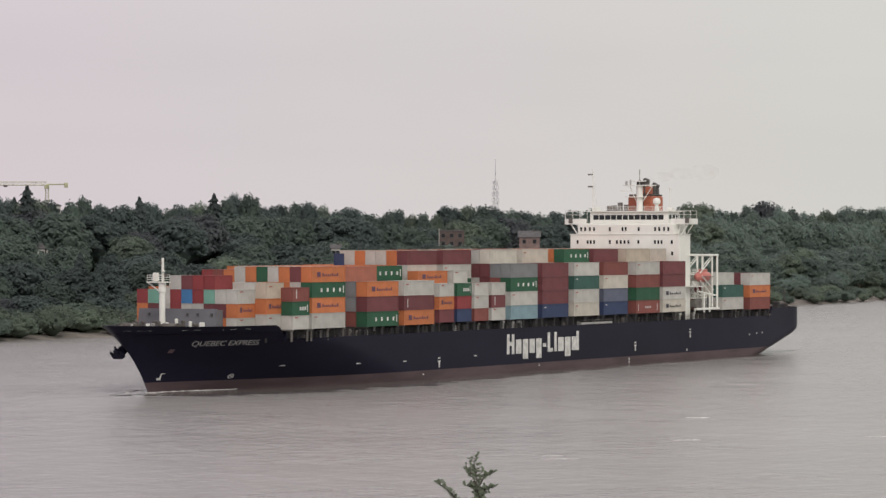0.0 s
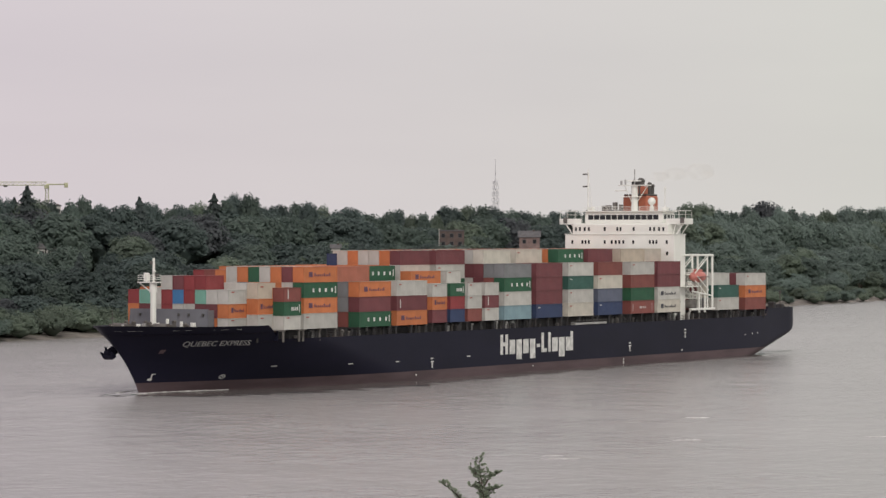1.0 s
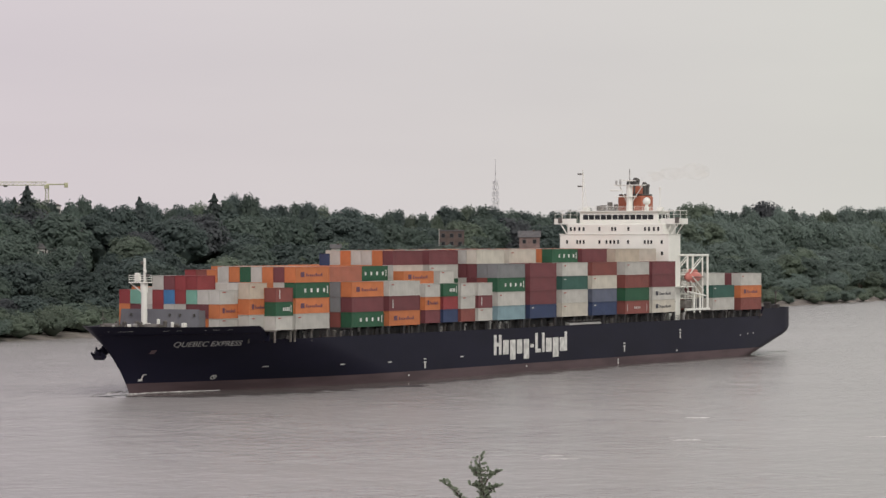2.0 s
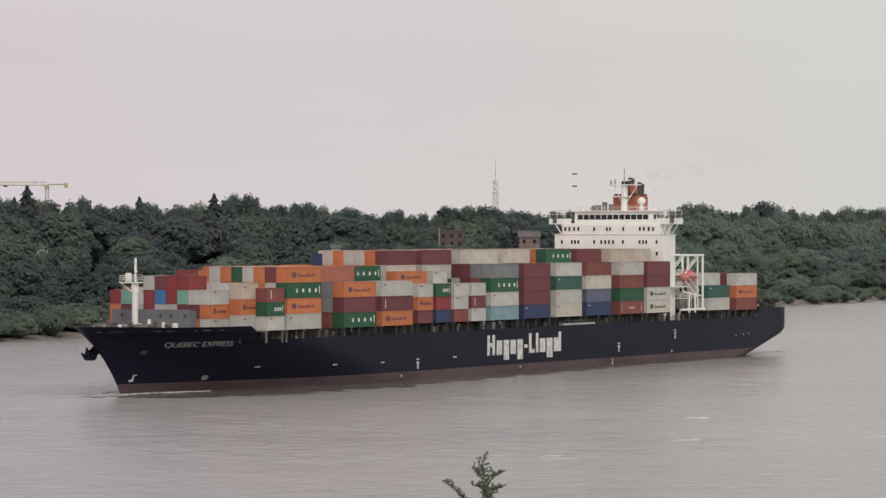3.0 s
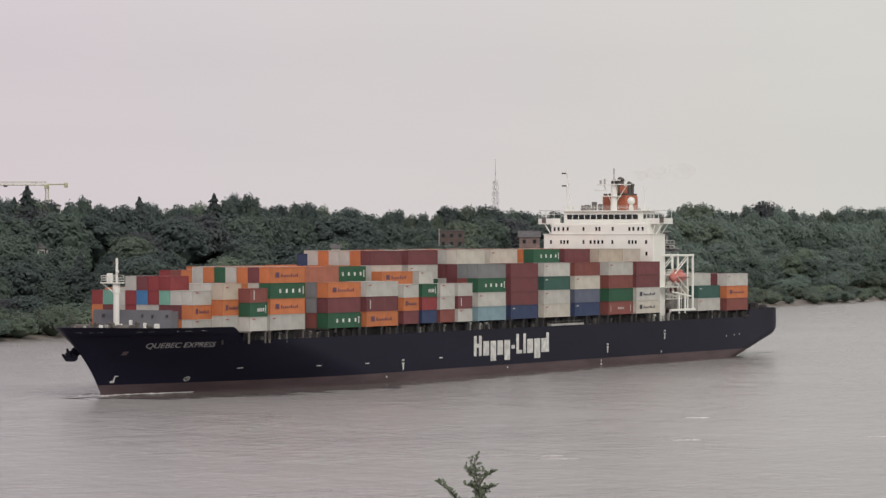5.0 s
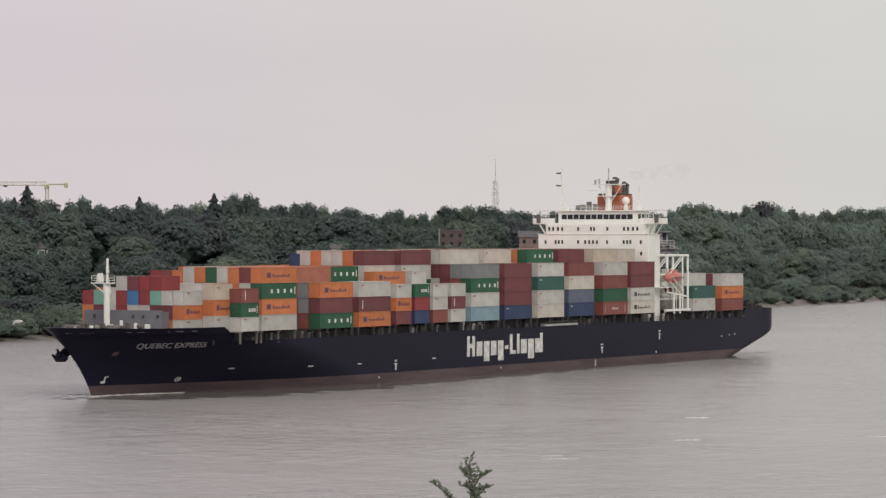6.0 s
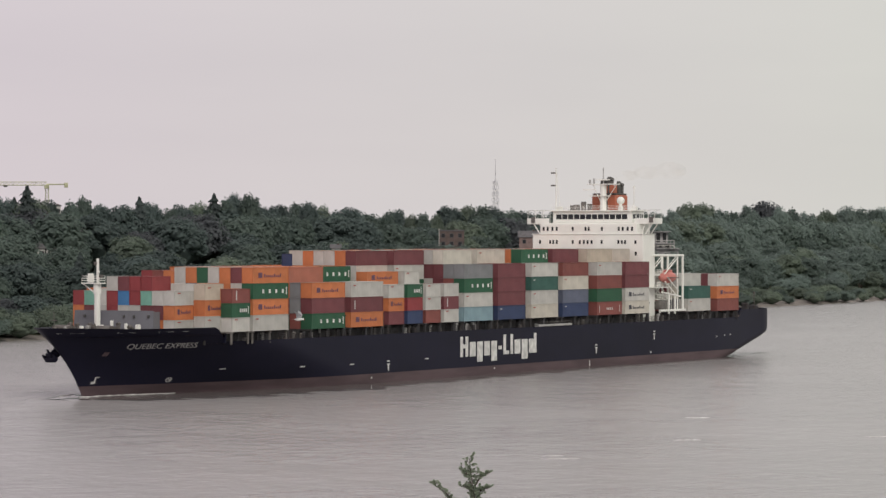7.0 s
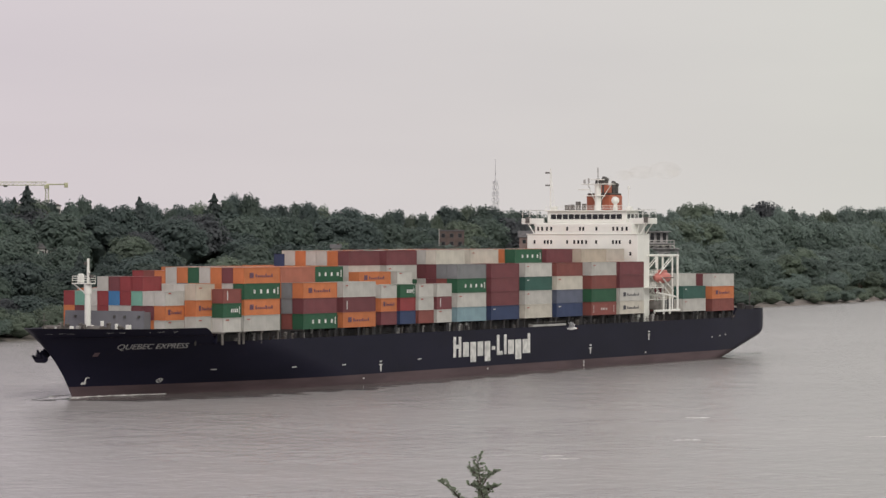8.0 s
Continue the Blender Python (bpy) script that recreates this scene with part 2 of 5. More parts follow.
def build_water():
    bm = bmesh.new()
    vs = [bm.verts.new(p) for p in ((-3600, 60, 0), (3600, 60, 0), (3600, 4900, 0), (-3600, 4900, 0))]
    bm.faces.new(vs)
    tagged(new("water", finish("water", bm, M_WATER)), "grey-brown rippled river water under an overcast sky", "river", kind="structure")


build_ground()
build_water()

# ---------------------------------------------------------------- the ship's way
SHIP_AT, SHIP_PSI, SHIP_RUN, SHIP_YAW = (44.242, 779.127), 0.508938, 21.8016, 0.0057132


def ship_pose(t):
    k = t / 8.0
    psi = SHIP_PSI + SHIP_YAW * k
    return pose(SHIP_AT[0] - math.sin(psi) * SHIP_RUN * k, SHIP_AT[1] - math.cos(psi) * SHIP_RUN * k, 0, 0, 0, 90 - math.degrees(psi))


ABOARD = []       # (thing, its place in the ship's own space: x aft, y to starboard, z up)


def aboard(ob, m):
    ABOARD.append((ob, m))
    return ob


# ---------------------------------------------------------------- hull
DECK_Z, BOOT_Z, STEM_TIP = 9.5, 1.92, 12.3


def stem_x(z):
    return -201.2 - 0.55 * z - 0.036 * z * abs(z)


def rail_z(s):
    """Top edge of the shell plating: raised forecastle, main deck, poop bulwark."""
    if s < -178.0:
        return 12.15 + 0.35 * ease(-195, -214, s)
    if s < -176.9:
        return 12.15 - 2.65 * ease(-178.0, -176.9, s)
    return DECK_Z + 1.75 * ease(46.0, 46.8, s)


def half_breadth(s, z):
    """Half breadth of the hull s metres aft of the bridge front, z above the water."""
    u = (s - stem_x(z)) / (76 - 2.9 * max(z, 0))
    if u <= 0:
        return 0.0
    b = 16.1 * (math.sin(math.pi / 2 * min(u, 1)) ** (1.0 - 0.024 * max(z, 0)))
    if s > 20:
        b *= (1 - 0.05 * ease(30, 62, s)) * (1 - 0.36 * (max(0, s - 60) / 10) ** 3)
        zb = -4.6 + 0.215 * max(0, s - 29)
        r = 3.6
        if z < zb:
            return 0.0
        if z < zb + r:
            b *= math.sqrt(max(0, 1 - ((zb + r - z) / r) ** 2)) ** 0.8
    return b


def hull_strip(zlo, zhi, n):
    bm = bmesh.new()
    stations = [k / 300 for k in range(301)]
    for side in (1, -1):
        rows = []
        for u in stations:
            col = []
            for j in range(n + 1):
                v = j / n
                # follow the raked stem
                s_guess = -213 + u * 280
                top = zhi(s_guess)
                z = zlo + (top - zlo) * v
                s0 = stem_x(z)
                w = u ** 1.25
                s = s0 + w * (70 - s0)
                if zhi is rail_z:
                    z = zlo + (rail_z(s) - zlo) * v
                    s = stem_x(z) + w * (70 - stem_x(z))
                col.append(bm.verts.new((s, side * half_breadth(s, z), z)))
            rows.append(col)
        for a, b in zip(rows, rows[1:]):
            for j in range(n):
                bm.faces.new((a[j], b[j], b[j + 1], a[j + 1]))
    bmesh.ops.remove_doubles(bm, verts=bm.verts[:], dist=0.004)
    # transom
    ends = [[v for v in bm.verts if v.co.x > 69.99 and v.co.y * s >= 0] for s in (1, -1)]
    a, b = (sorted(e, key=lambda v: v.co.z) for e in ends)
    for j in range(min(len(a), len(b)) - 1):
        q = [a[j], a[j + 1], b[j + 1], b[j]]
        q = list(dict.fromkeys(q))
        if len(q) > 2:
            try:
                bm.faces.new(q)
            except ValueError:
                pass
    return bm


def deck_sheet(s0, s1, z, inset=0.05, thick=0.25, step=3.0):
    bm = bmesh.new()
    n = max(2, int((s1 - s0) / step))
    rows = []
    for k in range(n + 1):
        s = s0 + (s1 - s0) * k / n
        b = max(0.02, half_breadth(s, z) - inset)
        rows.append([bm.verts.new((s, y, zz)) for zz in (z, z - thick) for y in (-b, b)])
    for a, b in zip(rows, rows[1:]):
        bm.faces.new((a[0], a[1], b[1], b[0]))
        bm.faces.new((a[2], b[2], b[3], a[3]))
    return bm


NAME_FROM, NAME_TO, NAME_Z0, NAME_Z1 = -197.5, -183.1, 8.5, 8.5


def build_ship():
    ship = thing("container_ship", "large black-hulled container ship with white deckhouse, under way", "ship")
    hull = part("hull", hull_strip(BOOT_Z, rail_z, 12), M_HULL, ship, "black-blue painted steel hull", smooth=True)
    part("boot_top", hull_strip(-4.0, lambda s: BOOT_Z, 6), M_BOOT, ship, "weathered dull red boot topping", smooth=True)
    part("main_deck", deck_sheet(-181, 69.8, DECK_Z - 0.15), M_DECK, ship)
    part("forecastle_deck", deck_sheet(-211.5, -177.6, 11.0), M_DECK, ship)
    part("forecastle_bulkhead", B(-177.7, -177.4, -15.0, 15.0, 9.2, 11.0), M_HULL, ship)
    # name on both bows, following the flare
    name = text_mesh("QUEBEC EXPRESS", 1.0, 0.03, shear=-0.28)
    xs = [v.co.x for v in name.vertices]
    lo, wide = min(xs), max(xs) - min(xs)
    for side in (1, -1):
        me = name.copy()
        for v in me.vertices:
            u = (v.co.x - lo) / wide
            s = NAME_FROM + (NAME_TO - NAME_FROM) * (u if side < 0 else 1 - u)
            z = NAME_Z0 + (NAME_Z1 - NAME_Z0) * (u if side < 0 else 1 - u) + v.co.y * 1.35
            v.co = (s, side * (half_breadth(s, z) + 0.05 + v.co.z), z)
        me.materials.append(M_NAME)
        part("ship_name", me, None, hull, "grey raised ship's name lettering")
    # the owner's mark: plain white blocks, tall and low, along the side
    marks = [(0.000, 0.034, 0, 1), (0.034, 0.066, 0.42, 0.62), (0.066, 0.100, 0, 1), (0.122, 0.195, 0, 0.72), (0.215, 0.286, -0.28, 0.72), (0.306, 0.378, 0, 0.72), (0.398, 0.470, -0.28, 0.72),
             (0.490, 0.535, 0.27, 0.45), (0.556, 0.590, 0, 1), (0.590, 0.632, 0, 0.19), (0.650, 0.684, 0, 1), (0.704, 0.782, 0, 0.72), (0.800, 0.880, -0.28, 0.72), (0.898, 0.966, 0, 0.72), (0.966, 1.0, 0, 1)]
    for side in (1, -1):
        for u0, u1, v0, v1 in marks:
            if side < 0:
                s0, s1 = -92.3 + 33.2 * u0, -92.3 + 33.2 * u1
            else:
                s0, s1 = -59.1 - 33.2 * u1, -59.1 - 33.2 * u0
            y = side * 16.1
            part("owner_mark", B(s0, s1, y, y + side * 0.05, 4.05 + 4.15 * v0, 4.05 + 4.15 * v1, 0.02), M_LETTER, hull, "white painted block")
    return ship, hull


SHIP, HULL = build_ship()
aboard(SHIP, Matrix())

# ---------------------------------------------------------------- containers
C_W = 2.438


def corrugated(length, height, n, along="x", depth=0.03):
    """A trapezoid-corrugated panel in its own plane; proud of zero by depth."""
    bm = bmesh.new()
    cols = []
    for k in range(n):
        x0 = length * k / n
        p = length / n
        for f, d in ((0.0, 0), (0.28, 0), (0.5, depth), (0.78, depth)):
            cols.append((x0 + p * f, d))
    cols.append((length, 0))
    prev = None
    for x, d in cols:
        pts = [(x, d, z) if along == "x" else (d, x, z) for z in (0, height)]
        cur = [bm.verts.new(p) for p in pts]
        if prev:
            bm.faces.new((prev[0], cur[0], cur[1], prev[1]))
        prev = cur
    return bm


def container_meshes(length, height):
    """Frame, long wall, front wall, door end and roof of one size of box."""
    L, W, H, t = length, C_W, height, 0.16
    fr = bmesh.new()
    for x in (0, L - t):
        for y in (-W / 2, W / 2 - t):
            box(fr, x, x + t, y, y + t, 0, H)
    for z in (0, H - 0.12):
        for y in (-W / 2, W / 2 - 0.1):
            box(fr, t, L - t, y, y + 0.1, z, z + 0.12)
        for x in (0, L - 0.1):
            box(fr, x, x + 0.1, -W / 2 + t, W / 2 - t, z, z + 0.12)
    for x in (-0.01, L - 0.17):
        for y in (-W / 2 - 0.01, W / 2 - 0.15):
            for z in (-0.01, H - 0.11):
                box(fr, x, x + 0.18, y, y + 0.16, z, z + 0.12)
    side = corrugated(L - 2 * t, H - 0.24, max(10, int(L / 0.42)))
    front = corrugated(W - 2 * t, H - 0.24, 8, along="y")
    door = bmesh.new()
    for y0, y1 in ((-W / 2 + t, -0.01), (0.01, W / 2 - t)):
        box(door, 0, 0.05, y0, y1, 0.12, H - 0.12, 0.01)
        for yy in (y0 + 0.25, y1 - 0.25):
            bar(door, (0.09, yy, 0.12), (0.09, yy, H - 0.12), 0.025, n=5)
    roof = bmesh.new()
    box(roof, 0.1, L - 0.1, -W / 2 + 0.1, W / 2 - 0.1, H - 0.06, H - 0.01)
    floor = B(0.1, L - 0.1, -W / 2 + 0.1, W / 2 - 0.1, 0.03, 0.12)
    out = {}
    for k, bm in (("frame", fr), ("side_wall", side), ("front_wall", front), ("door", door), ("roof", roof), ("underside", floor)):
        out[k] = finish("container_" + k, bm, PAINT["white"])
    return out


SIZES = {(20, 2.591): container_meshes(6.058, 2.591), (40, 2.896): container_meshes(12.192, 2.896), (40, 2.591): container_meshes(12.192, 2.591), (20, 2.896): container_meshes(6.058, 2.896)}
COUNT = {"n": 0}


def painted(name, me, mat, parent, m=None):
    ob = new(name, me)
    ob.parent = parent
    if m is not None:
        ob.matrix_basis = m
    ob.material_slots[0].link = "OBJECT"
    ob.material_slots[0].material = mat
    return ob


MARK_MESH = {}


def mark_blocks(kind):
    """Plain blocks of paint that stand for the lettering on a long wall, one mesh a block; origin at the wall's forward lower corner."""
    if kind not in MARK_MESH:
        spans = []
        if kind == "spaced":          # four spaced squares and an upright bar
            spans = [(3.1 + 2.25 * k, 0.66, 1.0, 1.72) for k in range(4)] + [(11.3, 0.32, 0.75, 2.1)]
        elif kind == "close":         # the same on a short box
            spans = [(2.6 + 0.62 * k, 0.42, 0.9, 1.55) for k in range(4)] + [(5.3, 0.18, 0.6, 2.0)]
        elif kind in ("crest", "crest_short"):         # square crest and a line of blocks
            k0, k1 = (1.8, 0.9) if kind == "crest" else (0.9, 0.48)
            spans = [(k0, 1.5 * k1, 0.95, 1.9)] + [(k0 + 2.2 * k1 + 0.75 * k * k1, 0.45 * k1, 1.05, 1.42 + (0.25 if k in (0, 5, 8) else 0)) for k in range(9)]
        elif kind == "bar":
            spans = [(1.3, 0.3, 0.5, 2.2)]
        elif kind == "framed":        # a short line of blocks between two upright bars
            spans = [(1.0, 0.16, 0.5, 2.1), (10.9, 0.16, 0.5, 2.1)] + [(4.6 + 0.85 * k, 0.4, 1.05, 1.55) for k in range(4)]
        elif kind == "small":
            spans = [(0.9, 1.0, 2.05, 2.25)]
        MARK_MESH[kind] = [finish("marking", B(x, x + w, -0.012, 0.0, z0, z1), M_LETTER) for x, w, z0, z1 in spans]
    return MARK_MESH[kind]


M_MARK_BLUE = material("dull_blue_lettering", (0.17, 0.08, 0.13), 0.6, scale=1.0)
M_MARK_DARK = material("dark_lettering", (0.07, 0.07, 0.09), 0.6, scale=1.0)
M_MARK_RED = material("red_lettering", (0.45, 0.10, 0.08), 0.6, scale=1.0)


def build_container(length, height, paint, s, y, z, mark="", side="port"):
    c = thing("shipping_container", "%s corrugated steel %s-foot shipping container" % (CONTAINER_PAINT[paint][0], {20: "twenty", 40: "forty"}[length]), "shipping container", group="containers stowed on the deck")
    parts, mat, L = SIZES[(length, height)], PAINT[paint], {20: 6.058, 40: 12.192}[length]
    painted("frame", parts["frame"], mat, c)
    painted("roof", parts["roof"], mat, c)
    painted("underside", parts["underside"], mat, c)
    painted("side_wall", parts["side_wall"], mat, c, pose(L - 0.16, -C_W / 2 + 0.07, 0.12, 0, 0, 180))
    painted("side_wall", parts["side_wall"], mat, c, pose(0.16, C_W / 2 - 0.07, 0.12))
    painted("front_wall", parts["front_wall"], mat, c, pose(0.03, C_W / 2 - 0.16, 0.12, 0, 0, 180) @ Matrix.Translation((-0.03, 0, 0)))
    painted("door", parts["door"], mat, c, pose(L - 0.06, 0, 0))
    if mark:
        kind, col = {"U": ("spaced", M_LETTER), "u": ("close", M_LETTER), "H": ("crest", M_MARK_BLUE), "h": ("crest_short", M_MARK_BLUE), "D": ("crest", M_MARK_DARK), "b": ("bar", M_LETTER), "l": ("framed", M_LETTER), "r": ("small", M_MARK_RED), "w": ("small", M_LETTER)}[mark]
        for me in mark_blocks(kind):
            painted("marking", me, col, c, pose(0, -C_W / 2 - 0.005, 0.05))
    aboard(c, pose(s, y, z))
    COUNT["n"] += 1
    return c


rng = random.Random(4)
MIX = ["white"] * 6 + ["orange"] * 5 + ["maroon"] * 3 + ["brick"] * 3 + ["cream"] * 2 + ["grey", "green", "navy", "tan", "red"]
# start (m aft of the bridge front), box length, rows across, box height, base, outboard port stack from below, boxes in the other rows, top tier from port inwards
BAYS = [
    dict(s=-188.4, L=20, n=9, h=2.591, z=10.9, port="white:r orange:h white:r", tiers=[3, 3, 3, 4, 4, 4, 4, 3, 3], front={2: "red mint white red blue red mint white white".split(), 1: "orange maroon white red white white maroon maroon white".split(), 3: "- - - white maroon red red - -".split()}),
    dict(s=-182.3, L=20, n=11, h=2.896, z=11.2, port="white:r orange:h tan:r", tiers=[2, 2, 2] + [3] * 8, front={2: ["white"] * 11}),
    dict(s=-177.2, L=20, n=13, h=2.591, z=11.2, port="white:r green:u brick:b", tiers=[3] * 13),
    dict(s=-170.2, L=40, n=13, h=2.896, z=11.2, port="white:r orange:H green:U orange:H", tiers=[3] * 3 + [4] * 10, mixed=(3, 4, 5), front={3: "- - - red brick orange white orange green white orange maroon orange".split()}),
    dict(s=-149.8, L=40, n=13, h=2.896, z=11.1, port="green:U maroon orange:H", tiers=[4] * 11 + [3, 3], next_port="brick grey grey", front={3: ["orange", "white", "red", "white", "maroon", "orange", "white", "orange", "maroon", "orange", "pink"] + ["-"] * 2}),
    dict(s=-135.4, L=40, n=13, h=2.896, z=11.1, port="orange:H maroon:b white:r", tiers=[4] * 10 + [3, 3, 3], next_port="brick maroon white", front={3: ["orange"] * 9 + ["green:U"] + ["-"] * 3}),
    dict(s=-121.1, L=40, n=13, h=2.896, z=11.2, tiers=[4, 4, 4] + [5] * 7 + [4, 0, 0], mixed=(3,), low={10: 2.591}, shorts=[("maroon", "orange:h", "white:r"), ("navy", "red", "green:u")], front={4: ["-"] * 3 + "navy white orange white white orange maroon".split() + ["-"] * 3, 3: ["orange"] * 9 + ["white", "orange:H"] + ["-"] * 2}),
    dict(s=-106.4, L=40, n=13, h=2.896, z=11.2, tiers=[5] * 10 + [3, 0, 0], low={10: 2.591}, capped=[("white:r", 10)], shorts=[("brick", "white:r", "white:r"), ("white:r", "maroon:b", "white")], front={4: ["cream", "mint", "white", "orange", "cream", "maroon", "white", "white", "brick", "maroon"] + ["-"] * 3, 3: ["green"] * 9 + ["white:r"] + ["-"] * 3, 2: ["-"] * 9 + ["green", "green"]}),
    dict(s=-90.6, L=40, n=13, h=2.896, z=11.3, port="sky white:r green:U grey", tiers=[5] * 11 + [4, 4], front={3: ["white"] * 9 + "maroon maroon grey grey".split(), 4: "teal brick orange red mint white brick red red white cream".split() + ["-"] * 2}),
    dict(s=-76.2, L=40, n=13, h=2.896, z=11.35, port="navy:w maroon maroon maroon", tiers=[5] * 11 + [4, 4], front={4: "white brick orange cream white orange maroon white white brick cream:r".split() + ["-"] * 2}),
    dict(s=-61.3, L=40, n=13, h=2.896, z=11.4, port="cream:r white:r teal:w white:r", tiers=[5] * 12 + [4], front={4: "white orange cream maroon orange brick white orange cream white orange green:U".split() + ["-"]}),
    dict(s=-46.9, L=40, n=13, h=2.896, z=11.4, port="navy:w slate cream:r brick", tiers=[5] * 12 + [4], front={4: "red white orange cream white maroon orange brick white orange orange maroon".split() + ["-"]}),
    dict(s=-30.4, L=40, n=13, h=2.896, z=11.4, port="brick:l green brick white:r", tiers=[5] * 12 + [4], front={4: "orange white red cream white orange maroon brick white cream white tan".split() + ["-"]}),
    dict(s=-16.5, L=40, n=13, h=2.896, z=11.4, port="cream:D white:D maroon maroon", tiers=[5] * 11 + [4, 4], front={4: "white brick orange cream white orange maroon white white white cream".split() + ["-"] * 2}),
    dict(s=16.5, L=40, n=13, h=2.896, z=11.4, port="white:r teal:w", tiers=[3] * 11 + [3, 2], front={2: ["white"] * 13}),
    dict(s=32.5, L=40, n=13, h=2.896, z=11.2, port="brick orange:H white:r", tiers=[3] * 13, front={2: ["maroon"] * 12 + ["white"]}),
]


def spec(word):
    a, _, b = word.partition(":")
    return a, b


def build_cargo():
    hidden = []
    for bay in BAYS:
        n = bay["n"]
        for i, tiers in enumerate(bay["tiers"]):
            y = -(-n / 2 + i + 0.5) * 2.48
            high = bay.get("low", {}).get(i, bay["h"])
            z = bay["z"]
            for k in range(tiers):
                if i in bay.get("mixed", ()):      # low boxes below, high ones on top
                    high = 2.591 if k < 2 else 2.896
                color, mark = rng.choice(MIX), ""
                if i == n - 1 and "port" in bay:
                    color, mark = spec(bay["port"].split()[k])
                elif i == n - 2 and "next_port" in bay and k < 3:
                    color = bay["next_port"].split()[k]
                elif k in bay.get("front", {}) and i < len(bay["front"][k]) and bay["front"][k][i] != "-":
                    color, mark = spec(bay["front"][k][i])
                if i >= n - 2 or k == tiers - 1 or (n == 9 and k >= 1) or (k >= 3 and i >= n - 4):
                    build_container(bay["L"], high, color, bay["s"], y, z, mark)
                else:
                    hidden.append((bay["s"], bay["L"], y, z, high, color))
                z += high + 0.02
        for word, i in bay.get("capped", ()):
            color, mark = spec(word)
            build_container(20, 2.591, color, bay["s"], -(-n / 2 + i + 0.5) * 2.48, bay["z"] + 3 * 2.611, mark)
        # pairs of short boxes outboard
        for half, stack in enumerate(bay.get("shorts", ())):
            for row in (0, 1):
                y = -(6.5 - row - 0.5) * 2.48
                for k, w in enumerate(stack):
                    color, mark = spec(w)
                    build_container(20, 2.591, color if row == 0 else rng.choice([color, "white", "brick"]), bay["s"] + half * 7.4, y, bay["z"] + k * 2.611 + 0.1, mark if row == 0 else "")
    # boxes buried inside the stacks
    bms = {}
    for s, L, y, z, h, color in hidden:
        bm = bms.setdefault(color, bmesh.new())
        box(bm, s, s + {20: 6.058, 40: 12.192}[L], y - C_W / 2, y + C_W / 2, z, z + h)
    joined, mats = bmesh.new(), []
    for color, bm in bms.items():
        for f in bm.faces:
            f.material_index = len(mats)
        tmp = bpy.data.meshes.new("tmp")
        bm.to_mesh(tmp)
        bm.free()
        joined.from_mesh(tmp)
        bpy.data.meshes.remove(tmp)
        mats.append(PAINT[color])
    ob = new("inner_containers", finish("inner_containers", joined, mats))
    tagged(ob, "mixed steel containers packed inside the deck stacks", "shipping containers", kind="stuff")
    aboard(ob, Matrix())


build_cargo()
# ---------------------------------------------------------------- ship: deckhouse


def railing(parent, points, height=1.05, gap=2.0, r=0.035, mat=None, rails=3):
    """Stanchions and rails along a polyline; one railing part."""
    bm = bmesh.new()
    for p, q in zip(points, points[1:]):
        p, q = Vector(p), Vector(q)
        n = max(1, int((q - p).length / gap))
        for k in range(n + 1):
            c = p.lerp(q, k / n)
            bar(bm, c, c + Vector((0, 0, height)), r, n=4)
        for j in range(rails):
            up = Vector((0, 0, height * (j + 1) / rails))
            bar(bm, p + up, q + up, r, n=4)
    return part("railing", bm, mat or M_WHITE, parent, "thin white pipe railing")


def window_part(parent, s, lat, z0, z1, w, slope=0.0):
    """A dark pane in a proud white frame on a wall that faces forward."""
    y = -lat
    bm = bmesh.new()
    t = 0.07
    for a in ((y - w / 2 - t, y - w / 2, z0 - t, z1 + t), (y + w / 2, y + w / 2 + t, z0 - t, z1 + t), (y - w / 2, y + w / 2, z0 - t, z0), (y - w / 2, y + w / 2, z1, z1 + t)):
        box(bm, s - 0.06, s + 0.02, *a)
    f = part("window", bm, M_WHITE, parent)
    return f, part("pane", B(s - 0.03, s + 0.02, y - w / 2, y + w / 2, z0, z1), M_GLASS, parent, "dark window glass")


